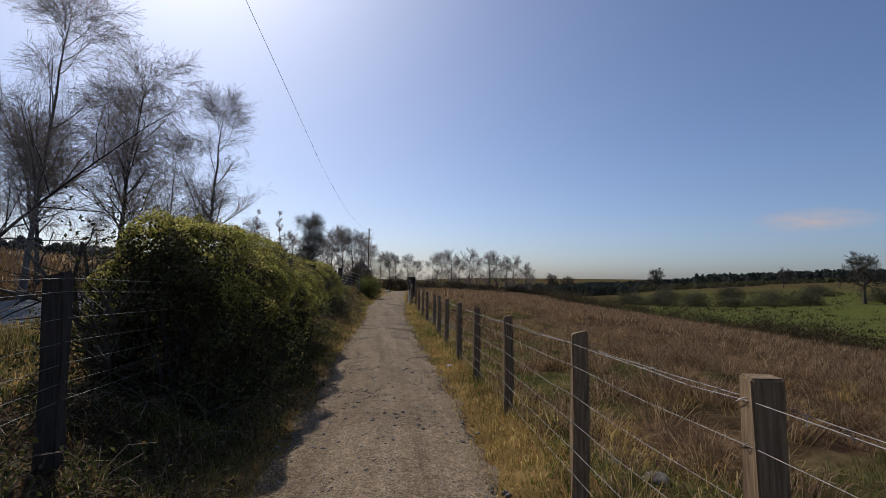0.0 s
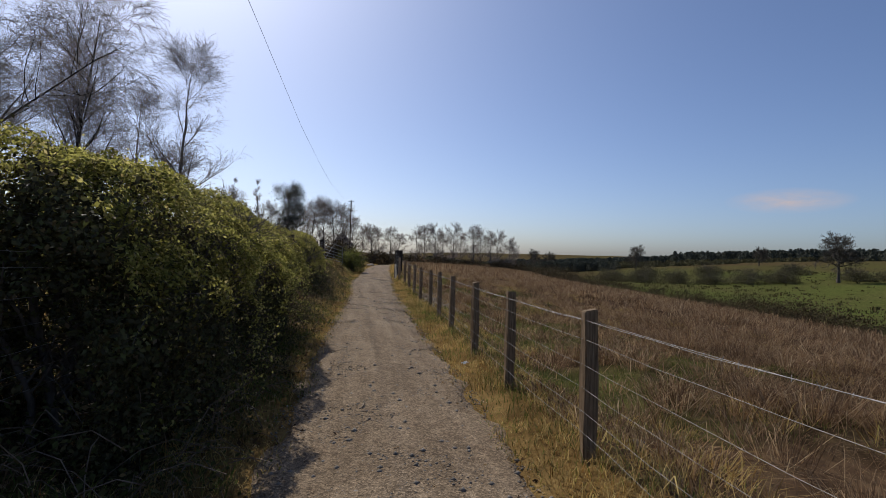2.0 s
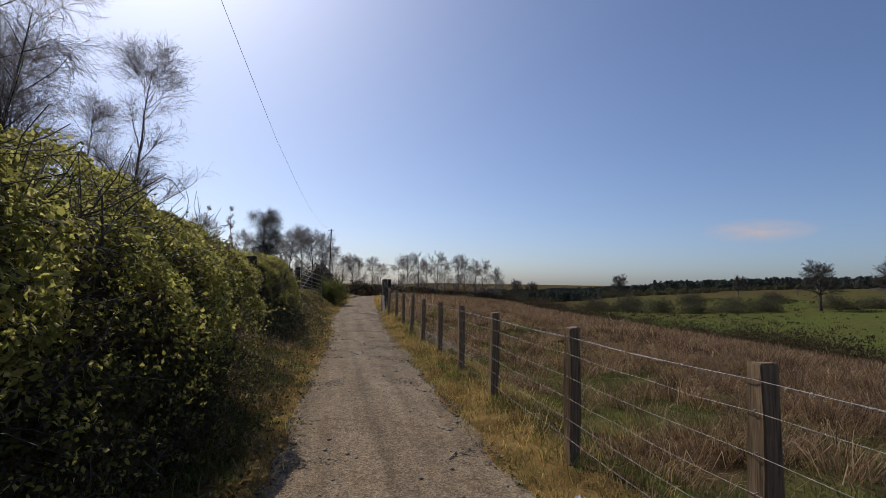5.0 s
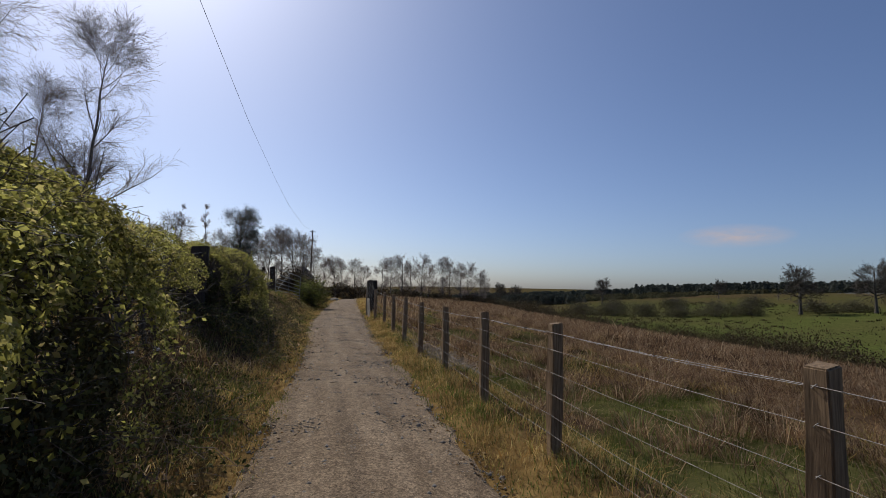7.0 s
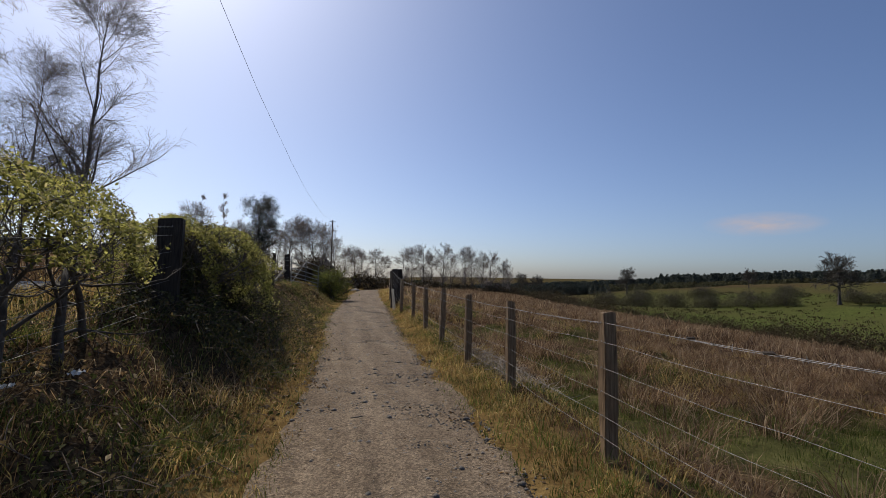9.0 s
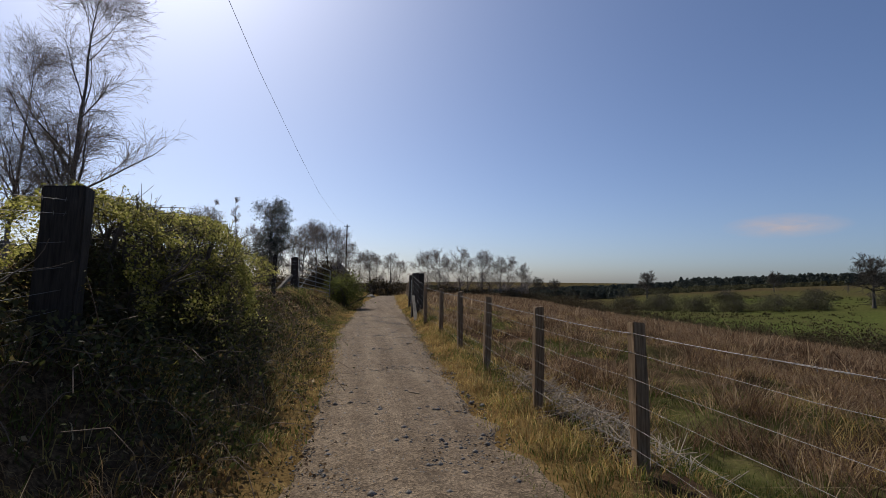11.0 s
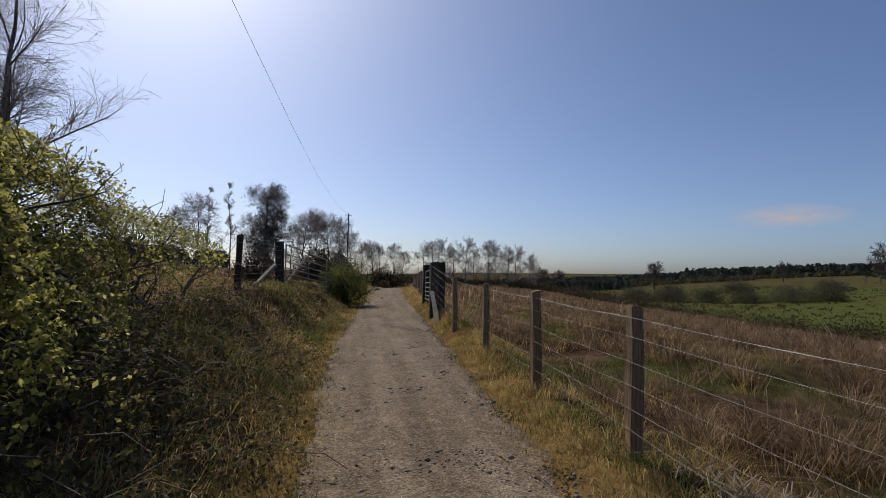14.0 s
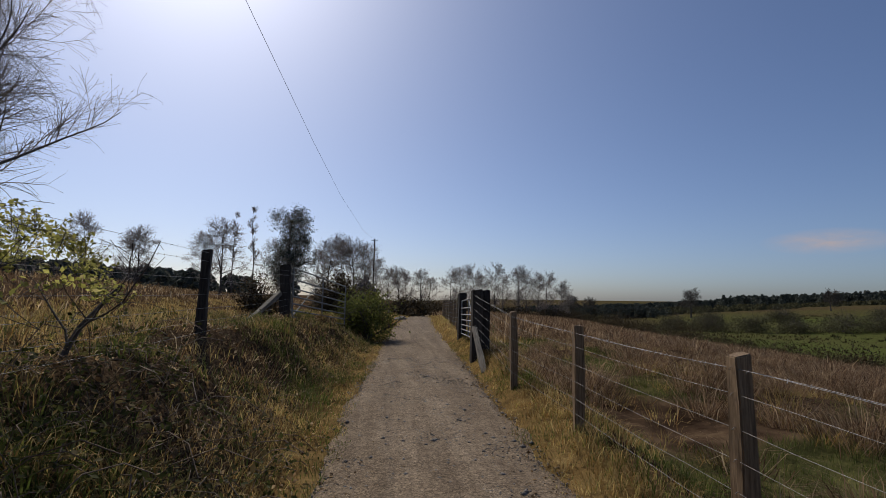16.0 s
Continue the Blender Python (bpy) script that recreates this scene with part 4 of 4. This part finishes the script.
def tussocks(x, y, per, tall, wide, lean, r):
    n = len(x)
    px = np.repeat(x, per) + rng.normal(0, 1, n * per) * np.repeat(np.broadcast_to(r, n), per)
    py_ = np.repeat(y, per) + rng.normal(0, 1, n * per) * np.repeat(np.broadcast_to(r, n), per)
    pos = np.stack([px, py_, ground_z(px, py_) - 0.02], -1)
    h = np.repeat(np.broadcast_to(tall, n) * rng.uniform(0.7, 1.25, n), per) * rng.uniform(0.5, 1.15, n * per)
    out_ = np.arctan2(py_ - np.repeat(y, per), px - np.repeat(x, per)) + rng.normal(0, 0.7, n * per)
    return blades(pos, h, wide * rng.uniform(0.6, 1.3, n * per), rng.uniform(0.15, 1.0, n * per) * lean, out_)


def stuff(name, made, mat, label, category):
    v, t = made
    return tagged(put(name, mesh_of(name, v, t), mat), label, category, kind="stuff")


def sown(n, x0, x1, y0, y1, keep):
    """Random places of a stretch of land that pass keep(x, y, chance)."""
    x, y = rng.uniform(x0, x1, n), rng.uniform(y0, y1, n)
    k = keep(x, y, rng.uniform(size=n))
    return x[k], y[k]


def wild(x, y, c):
    e = x - table(y, FENCE_R)
    open_ = 1 - smooth(3.0, 6.0, e)
    dens = smooth(0.1, 0.6, e) * (1 - 0.72 * open_ * smooth(-0.45, 0.05, rough(x, y, 1.7, 13))) * (1 - smooth(37, 42, pasture(x, y) + 3 * rough(x, y, 9, 11)))
    return c < dens * (0.12 + 0.88 * smooth(-0.35, 0.2, rough(x, y, 0.75, 79)))


fx, fy = sown(3000, 2.0, 13, -8, 34, wild)
stuff("moor_grass", tussocks(fx, fy, 90, 0.24 + 0.26 * (1 + rough(fx, fy, 1.2, 71)) * smooth(2.2, 4, fx), 0.0085, 1.9, 0.15), M_RUSH, "tussocks of dry russet moor grass beyond the fence", "grass")
fx, fy = sown(1500, 2.0, 13, -8, 34, wild)
stuff("pale_grass", tussocks(fx, fy, 50, 0.3 + 0.15 * rough(fx, fy, 1.2, 74), 0.008, 1.9, 0.12), M_STRAW, "pale arching straw tussocks among the moor grass", "grass")
fx, fy = sown(6000, 11, 34, -6, 60, wild)
stuff("moor_grass", tussocks(fx, fy, 26, 0.34 + 0.3 * (1 + rough(fx, fy, 2.2, 72)), 0.022, 1.7, 0.26), M_RUSH, "tussocks of dry russet moor grass on the slope", "grass")
fx, fy = sown(26000, 30, 80, -10, 130, wild)
stuff("moor_grass", tussocks(fx, fy, 6, 0.7, 0.07, 0.6, 0.4), M_RUSH, "far russet moor grass on the slope", "grass")
fx, fy = sown(9000, 4, 40, 32, 112, wild)
stuff("moor_grass", tussocks(fx, fy, 8, 0.65, 0.05, 0.6, 0.3), M_RUSH, "far russet moor grass on the slope", "grass")
fx, fy = sown(4200, 2.0, 8, -8, 34, lambda x, y, c: c < 0.95 * smooth(-0.6, 0.0, rough(x, y, 1.7, 13)) * smooth(0, 0.4, x - table(y, FENCE_R)))
stuff("turf", tussocks(fx, fy, 40, 0.13, 0.006, 0.8, 0.12), M_TURF, "short green turf in the damp hollow beyond the fence", "grass")
fx, fy = sown(2000, 36, 180, 5, 190, lambda x, y, c: (pasture(x, y) > 44) & (c < 0.25 + 0.6 * (rough(x, y, 22, 41) > 0.0)))
stuff("rush_tufts", tussocks(fx, fy, 12, 0.6, 0.16, 0.7, 0.45), M_TUFT, "dark rush tufts dotted over green pasture", "rushes")
fx, fy = sown(2600, 28, 60, -5, 150, lambda x, y, c: np.abs(pasture(x, y) - 43.5 + 3 * rough(x, y, 9, 11)) < 3.6)
gz_ = ground_z(fx, fy)
gp = np.repeat(np.stack([fx, fy, gz_], -1), 130, 0) + rng.normal(0, 1, (len(fx) * 130, 3)) * [0.8, 0.8, 0]
gp[:, 2] += np.abs(rng.normal(0, 1.15, len(gp))) * np.repeat(0.8 + 0.6 * rough(fx, fy, 4, 76), 130)
stuff("gorse_line", leaves(gp, rng.uniform(0.08, 0.2, len(gp)), np.tile([0, -0.6, 0.6], (len(gp), 1)), 0.8), M_GORSE, "dark line of gorse and bramble along the pasture's edge", "gorse")


def off_path(x, y):
    return np.maximum(table(y, PATH_L) - x, x - table(y, PATH_R)) + 0.12 * rough(x, y, 0.5, 21) + 0.05 * rough(x, y, 0.15, 51)


fx, fy = sown(230000, -1.6, 3.4, -7.5, 30, lambda x, y, c: c < smooth(-0.06, 0.1, off_path(x, y)) * (1 - 0.8 * smooth(0.45, 1.0, off_path(x, y))) * (0.45 + 0.6 * smooth(-0.4, 0.5, rough(x, y, 0.45, 52))))
pos = np.stack([fx, fy, ground_z(fx, fy) - 0.01], -1)
tall_ = rng.uniform(0.03, 0.11, len(fx)) * (1 + 1.3 * smooth(0.25, 0.6, off_path(fx, fy)))
greenish = rough(fx, fy, 0.8, 53) + rng.normal(0, 0.4, len(fx)) > 0.05
stuff("verge_grass", blades(pos[~greenish], tall_[~greenish], 0.0065, rng.uniform(0.3, 1.6, (~greenish).sum())), M_STRAW, "short bleached straw grass on the path's verges", "grass")
stuff("verge_grass", blades(pos[greenish], tall_[greenish] * 0.9, 0.0065, rng.uniform(0.2, 1.2, greenish.sum())), M_TURF, "short green grass among straw on the verges", "grass")
fx, fy = sown(1000, 1.2, 3.0, -8, 34, lambda x, y, c: (x - table(y, PATH_R) > 0.25) & (x - table(y, FENCE_R) < 0.6) & (c < 0.75))
stuff("straw_tussocks", tussocks(fx, fy, 48, 0.17 + 0.07 * rough(fx, fy, 0.9, 73), 0.0065, 1.2, 0.08), M_STRAW, "shaggy straw-coloured tussocks along the fence foot", "grass")

fx, fy = sown(90000, -6, 0.6, -8, 34, lambda x, y, c: c < smooth(0.38, 0.75, table(y, PATH_L) - x) * (0.35 + 0.7 * smooth(-0.3, 0.4, rough(x, y, 0.6, 61))) * (1 - 0.7 * smooth(2.5, 5, table(y, PATH_L) - x)))
pos = np.stack([fx, fy, ground_z(fx, fy) - 0.01], -1)
stuff("bank_litter", blades(pos, rng.uniform(0.03, 0.17, len(fx)), rng.uniform(0.006, 0.013, len(fx)), rng.uniform(0.7, 2.2, len(fx))), M_DEAD, "dead bracken, stalks and litter over the bank", "bracken")
fx, fy = sown(6500, -5.5, 0.3, -8, 34, lambda x, y, c: (table(y, PATH_L) - x > 0.38) & (c < 0.1 + 0.85 * smooth(-0.15, 0.35, rough(x, y, 0.9, 62))))
stuff("bank_grass", tussocks(fx, fy, 30, 0.17 + 0.08 * rough(fx, fy, 0.7, 75), 0.0085, 1.3, 0.1), M_TURF, "tufts of green grass on the bank", "grass")
fx, fy = sown(900, -4.5, 0.1, 7.5, 30, lambda x, y, c: (table(y, PATH_L) - x > 0.5) & (c < 0.15 + 0.8 * smooth(-0.2, 0.4, rough(x, y, 1.3, 66))))
stuff("bank_straw", tussocks(fx, fy, 40, 0.2, 0.007, 1.7, 0.09), M_STRAW, "flattened bleached grass tussocks on the bank", "grass")
fx, fy = sown(520, -4.0, 0.2, -8, 34, lambda x, y, c: (table(y, PATH_L) - x > 0.6) & (c < 0.6))
stuff("bank_stalks", tussocks(fx, fy, 26, 0.34, 0.005, 1.3, 0.07), M_DEAD, "arching dead grass stalks on the bank", "grass")
fx, fy = sown(22000, -5.0, 0.1, -6, 30, lambda x, y, c: (table(y, PATH_L) - x > 0.35) & (c < smooth(-0.1, 0.5, rough(x, y, 1.1, 63))))
lp = np.stack([fx, fy, ground_z(fx, fy) + np.abs(rng.normal(0.05, 0.07, len(fx)))], -1)
stuff("bramble_leaves", leaves(lp, rng.uniform(0.025, 0.055, len(fx)), np.tile([0, 0, 1.0], (len(fx), 1)), 0.6), M_BRAMBLE, "low bramble leaves over the bank", "bramble")
fx, fy = sown(5200, -9, -3.2, -12, 45, lambda x, y, c: np.abs(x + 9.6) > 2.2)
stuff("lane_verge", tussocks(fx, fy, 10, 0.3, 0.013, 0.9, 0.16), M_STRAW, "rough bleached grass between bank and lane", "grass")
fx, fy = sown(7000, -60, -12.5, -10, 110, lambda x, y, c: c < 0.8)
stuff("hill_bracken", tussocks(fx, fy, 9, 0.6, 0.05, 1.0, 0.4), M_DEAD, "brown bracken on the rise beyond the lane", "bracken")
fx, fy = sown(5000, -14, 5, 30, 62, lambda x, y, c: (off_path(x, y) > 0.1) & (np.abs(x + 9.6) > 2.3))
stuff("far_verge", tussocks(fx, fy, 12, 0.22, 0.02, 0.9, 0.15), M_STRAW, "bleached grass beside the path in the distance", "grass")

# brambles at the hedge foot and round the old post
n = 3600
fx, fy = sown(n, -3.2, -0.3, -4.5, 18.5, lambda x, y, c: (table(y, PATH_L) - x > 0.4) & (c < np.where((y > 8.2) & (y < 10.8), 0.25, np.where(y < -1, 0.5, 1.0))))
n = len(fx)
root = np.stack([fx, fy, ground_z(fx, fy) - 0.02], -1)
d = unit(np.stack([rng.normal(0.25, 0.6, n), rng.normal(0, 0.7, n), rng.uniform(0.3, 1.2, n)], -1))
ln = rng.uniform(0.25, 0.85, n)[:, None]
pts = [root]
for k in range(4):
    d = unit(d + np.array([0, 0, -0.22 * k]) + rng.normal(0, 0.12, d.shape))
    pts.append(pts[-1] + d * ln / 4)
line = np.stack(pts, 1)
v, q = tubes(line, np.full((n, 5), 0.0032) * rng.uniform(0.6, 1.3, (n, 1)), 3)
tagged(put("bramble_stems", mesh_of("bramble_stems", v, quads=q), M_DEADWOOD), "arching dead bramble stems at the hedge foot", "bramble", kind="stuff")
lf = line[:, 1:].reshape(-1, 3).repeat(3, 0)
lf = lf + rng.normal(0, 0.03, lf.shape)
stuff("bramble_leaves", leaves(lf, rng.uniform(0.02, 0.045, len(lf)), np.tile([0, 0, 1.0], (len(lf), 1)), 0.9), M_BRAMBLE, "sparse dark bramble leaves at the hedge foot", "bramble")

fx, fy = sown(34000, -5, 0.2, -7, 30, lambda x, y, c: (table(y, PATH_L) - x > 0.2) & (c < 0.3 + 0.7 * smooth(-0.3, 0.3, rough(x, y, 0.5, 78))))
lp = np.stack([fx, fy, ground_z(fx, fy) + np.abs(rng.normal(0.012, 0.03, len(fx)))], -1)
stuff("fallen_leaves", leaves(lp, rng.uniform(0.02, 0.06, len(fx)), np.tile([0, 0, 1.0], (len(fx), 1)), 0.8), M_DEAD, "curled brown fallen leaves and bracken over the bank", "leaf litter")

# dark leaves added to darken the bank in the loose hedge's shade
fx, fy = sown(11000, -2.4, -0.5, 10.8, 15.6, lambda x, y, c: (table(y, PATH_L) - x > 0.6) & (c < smooth(0.6, 1.2, table(y, PATH_L) - x)))
lp = np.stack([fx, fy, ground_z(fx, fy) + rng.uniform(0.0, 0.34, len(fx)) * smooth(0.3, 1.0, table(fy, PATH_L) - fx)], -1)
stuff("bramble_leaves", leaves(lp, rng.uniform(0.025, 0.055, len(fx)), np.tile([0.3, -0.3, 1.0], (len(fx), 1)), 0.8), M_SHADE_LEAF, "bramble leaves added under the loose hedge, coloured dark for its shade", "bramble")

# fallen leaves and straws along the path's edges
fx, fy = sown(26000, -0.9, 2.4, -7.5, 28, lambda x, y, c: (off_path(x, y) < 0.15) & (c < 0.03 + 0.9 * smooth(-0.45, 0.02, off_path(x, y))))
lp = np.stack([fx, fy, np.maximum(path_z(fx, fy), ground_z(fx, fy) - 0.01) + 0.006], -1)
stuff("path_litter", leaves(lp, rng.uniform(0.012, 0.04, len(fx)), np.tile([0, 0, 1.0], (len(fx), 1)), 0.35), M_DEAD, "dead leaves and straw scraps strewn on the path's edges", "leaf litter")

# loose stones and straws on the path
n = 42000
fx, fy = rng.uniform(-0.7, 2.2, n), rng.uniform(-7, 26, n)
k = off_path(fx, fy) < 0.1
fx, fy = fx[k], fy[k]
s = rng.uniform(0.004, 0.014, len(fx)) * (1 + 1.4 * (rng.uniform(size=len(fx)) > 0.95))
c = np.stack([fx, fy, path_z(fx, fy) + s * 0.15], -1)
six = np.array([[1, 0, 0], [0, 1, 0], [-1, 0, 0], [0, -1, 0], [0, 0, 0.7], [0, 0, -0.7]])
v = c[:, None] + six * s[:, None, None] * rng.uniform(0.7, 1.3, (len(fx), 6, 1))
t = np.array([[0, 1, 4], [1, 2, 4], [2, 3, 4], [3, 0, 4], [1, 0, 5], [2, 1, 5], [3, 2, 5], [0, 3, 5]])
tagged(put("path_stones", mesh_of("path_stones", v, np.arange(len(fx))[:, None, None] * 6 + t), M_STONE), "loose pale stones scattered on the gravel", "stones", kind="stuff")

# ---- single small things ----
def scrap(x, y, size, lift, turn, label):
    """A crumpled sheet with a wavy surface and a real thickness."""
    bm = bmesh.new()
    bmesh.ops.create_grid(bm, x_segments=7, y_segments=5, size=0.5)
    for p in bm.verts:
        p.co = Vector((p.co.x * 0.13 * size, p.co.y * 0.09 * size, 0.012 + 0.012 * math.sin(p.co.x * 9) * math.cos(p.co.y * 11)))
    bmesh.ops.solidify(bm, geom=bm.faces[:], thickness=0.002)
    ob = part("paper_litter", bm, M_PAPER)
    ob.matrix_basis = pose(x, y, float(ground_z(x, y)) + lift, 8, -6, turn)
    tagged(ob, label, "litter", "scraps of litter")


scrap(1.634, 3.31, 0.7, 0.04, 30, "crumpled white scrap of paper lying in the verge")
scrap(-1.80, 9.19, 0.8, 0.05, 75, "pale scrap of litter caught in grass on the bank")
scrap(-1.90, 8.57, 0.6, 0.05, 10, "small pale scrap caught in grass on the bank")

for x, y, ln, turn in ((1.02, 4.38, 0.22, 60), (0.35, 9.6, 0.16, 20), (0.9, 13.2, 0.2, -40), (0.2, 1.6, 0.18, 80)):
    d_ = np.array([math.cos(radians(turn)), math.sin(radians(turn)), 0]) * ln / 2
    c_ = np.array([x, y, float(path_z(x, y)) + 0.012])
    v, q = tubes(np.stack([c_ - d_, c_ + [0.008, -0.006, 0.004], c_ + d_])[None], np.array([[0.005, 0.0065, 0.004]]), 6)
    tagged(put("stick", mesh_of("stick", v, quads=q), M_STALK, soft=True), "short bleached stick lying on the gravel", "stick", "sticks on the path")

for y, top in ((6.75, 1.052), (7.25, 1.054)):
    x = float(table(y, FENCE_R)) - 0.058
    v, q = tubes((np.array([[x, y - 0.035, top], [x, y - 0.02, top + 0.004], [x, y + 0.02, top - 0.002], [x, y + 0.035, top]]) - fo)[None], np.array([[0.003, 0.008, 0.007, 0.003]]), 6)
    put("wire_joint", mesh_of("wire_joint", v, quads=q), M_SLEEPER, field_fence, "dark knotted joint in the top strand", True)

n = 620
cx, cy = 2.3 + np.abs(rng.normal(0.35, 0.28, n)), rng.uniform(10.9, 14.4, n)
a = rng.normal(0.9, 0.5, n)
d = np.stack([np.cos(a), np.sin(a), rng.normal(0.05, 0.12, n)], -1) * rng.uniform(0.12, 0.4, n)[:, None]
c = np.stack([cx, cy, ground_z(cx, cy) + np.abs(rng.normal(0.05, 0.06, n))], -1)
v, q = tubes(np.stack([c - d, c + rng.normal(0, 0.015, c.shape), c + d], 1), np.full((n, 3), 0.0042), 3)
tagged(put("cut_stalks", mesh_of("cut_stalks", v, quads=q), M_STALK), "heap of pale dead stalks lying under the fence", "brushwood", kind="stuff")


def rock(x, y, r, label):
    bm = bmesh.new()
    bmesh.ops.create_icosphere(bm, subdivisions=3, radius=r)
    for v in bm.verts:
        k = 1 + 0.3 * noise.noise(v.co * (1.6 / r)) + 0.12 * noise.noise(v.co * (5 / r))
        v.co = Vector((v.co.x * k * 1.3, v.co.y * k, v.co.z * k * 0.6))
    ob = part("boulder", bm, M_STONE, soft=True)
    ob.matrix_basis = pose(x, y, float(ground_z(x, y)) + r * 0.1, 0, 0, x * 70)
    return tagged(ob, label, "stone", "field stones")


rock(2.85, -1.2, 0.10, "pale grey fieldstone lying in turf beyond the fence")
rock(2.6, -0.85, 0.07, "small pale fieldstone lying in turf beyond the fence")
rock(2.75, 0.9, 0.09, "pale grey fieldstone lying in turf beyond the fence")
rock(0.81, 18.15, 0.06, "flat pale stone set in the trodden gravel")
rock(1.45, 47.2, 0.35, "pale stone lying where the path bends away")
rock(1.1, 46.2, 0.28, "pale stone lying where the path bends away")

# pole, wire and the house by it
pole = thing("utility_pole", pose(-1.94, 114, float(ground_z(-1.94, 114))), "dark wooden utility pole with a crossarm", "pole")
pz = pole.matrix_basis.translation.z
v, q = tubes(np.array([[[0, 0, -0.4], [0, 0, 5], [0.02, 0, 13.5 - pz]]]), np.array([[0.17, 0.15, 0.12]]), 8)
put("shaft", mesh_of("shaft", v, quads=q), M_SLEEPER, pole, soft=True)
bm = post_mesh(0.1, 0.1, 1.3, 0, 0.0)
ob = part("crossarm", bm, M_SLEEPER, pole)
ob.matrix_basis = pose(-0.65, 0, 13.1 - pz, 0, 90, 0)
arm = ob
for k in (0.12, 0.65, 1.18):
    v, q = tubes(np.array([[[-0.05, 0, k], [-0.1, 0, k], [-0.14, 0, k], [-0.2, 0, k]]]), np.array([[0.02, 0.05, 0.035, 0.045]]), 8)
    put("insulator", mesh_of("insulator", v, quads=q), M_CABLE, arm, soft=True)
yy = np.array([-46, -30, -15, 0, 12, 24, 36, 48, 60, 75, 90, 104, 114.0])
cable = np.stack([table(yy, ((-46, -3.4), (5, -2.97), (9, -3.0), (17, -3.12), (27, -3.18), (45, -3.0), (114, -1.94))), yy, table(yy, ((-46, 10.2), (-15, 8.8), (5, 8.3), (30, 8.25), (48, 8.5), (75, 9.8), (114, 13.2)))], -1)
v, q = tubes((cable - np.array([0, 0, 0]))[None], np.full((1, len(yy)), 0.0072), 5)
tagged(put("overhead_cable", mesh_of("overhead_cable", v, quads=q), M_CABLE, soft=True), "thin dark overhead cable strung above the path", "cable")

house = thing("house", pose(-4.0, 128, float(ground_z(-4.0, 128))), "small dark-roofed house behind bare trees", "house")
bm = bmesh.new()
bmesh.ops.create_cube(bm, size=1.0)
bmesh.ops.scale(bm, vec=(5.5, 9, 4.5), verts=bm.verts)
bmesh.ops.translate(bm, vec=(0, 0, 2.0), verts=bm.verts)
part("wall", bm, M_WALL, house)
for wx, wz in ((-1.4, 1.4), (1.4, 1.4), (-1.4, 3.4), (1.4, 3.4)):
    fr = post_mesh(1.0, 0.12, 1.2, 0, 0.0)
    win = part("window", fr, M_GREYWOOD, house)
    win.location = (wx, -4.52, wz - 0.6)
    pane = part("pane", post_mesh(0.8, 0.05, 0.95, 0, 0.0), M_SLATE, win)
    pane.location = (0, -0.06, 0.12)
v = np.array([[-3, -4.8, 4.2], [3, -4.8, 4.2], [0, -4.8, 7.4], [-3, 4.8, 4.2], [3, 4.8, 4.2], [0, 4.8, 7.4]])
put("roof", mesh_of("roof", v, [[0, 1, 2], [4, 3, 5]], [[0, 2, 5, 3], [1, 4, 5, 2], [0, 3, 4, 1]]), M_SLATE, house)
ch = part("chimney", post_mesh(0.7, 0.9, 1.6, 0, 0.0), M_WALL, house)
ch.location = (0, 3.2, 6.6)

# one faint cloud low over the valley
m, nt, p = material("thin_cloud", 1.0)
out_n = nt.nodes["Material Output"]
clear, lit, blend = nt.nodes.new("ShaderNodeBsdfTransparent"), nt.nodes.new("ShaderNodeEmission"), nt.nodes.new("ShaderNodeMixShader")
lit.inputs["Color"].default_value, lit.inputs["Strength"].default_value = (0.78, 0.66, 0.66, 1), 0.62
grad = nt.nodes.new("ShaderNodeTexGradient")
grad.gradient_type = "SPHERICAL"
nt.links.new(coords(nt), grad.inputs[0])
ragged = nt.nodes.new("ShaderNodeMath")
ragged.operation = "MULTIPLY"
nt.links.new(ramp(nt, grad.outputs[1], [(0.0, (0, 0, 0)), (0.9, (1, 1, 1))]), ragged.inputs[0])
nt.links.new(ramp(nt, noise_of(nt, coords(nt, (1.2, 1, 2.5)), 1.6, 5), [(0.3, (0.2, 0.2, 0.2)), (0.65, (0.85, 0.85, 0.85))]), ragged.inputs[1])
nt.links.new(ragged.outputs[0], blend.inputs[0])
nt.links.new(clear.outputs[0], blend.inputs[1])
nt.links.new(lit.outputs[0], blend.inputs[2])
nt.links.new(blend.outputs[0], out_n.inputs[0])
bm = bmesh.new()
bmesh.ops.create_grid(bm, x_segments=8, y_segments=4, size=1.0)
ob = part("cloud", bm, m)
ob.matrix_basis = pose(1414, 1392, 210, 90, 0, -45) @ Matrix.Diagonal((190, 46, 1, 1))
ob.visible_shadow = False
tagged(ob, "faint pinkish cloud low over the valley", "cloud", kind="structure")
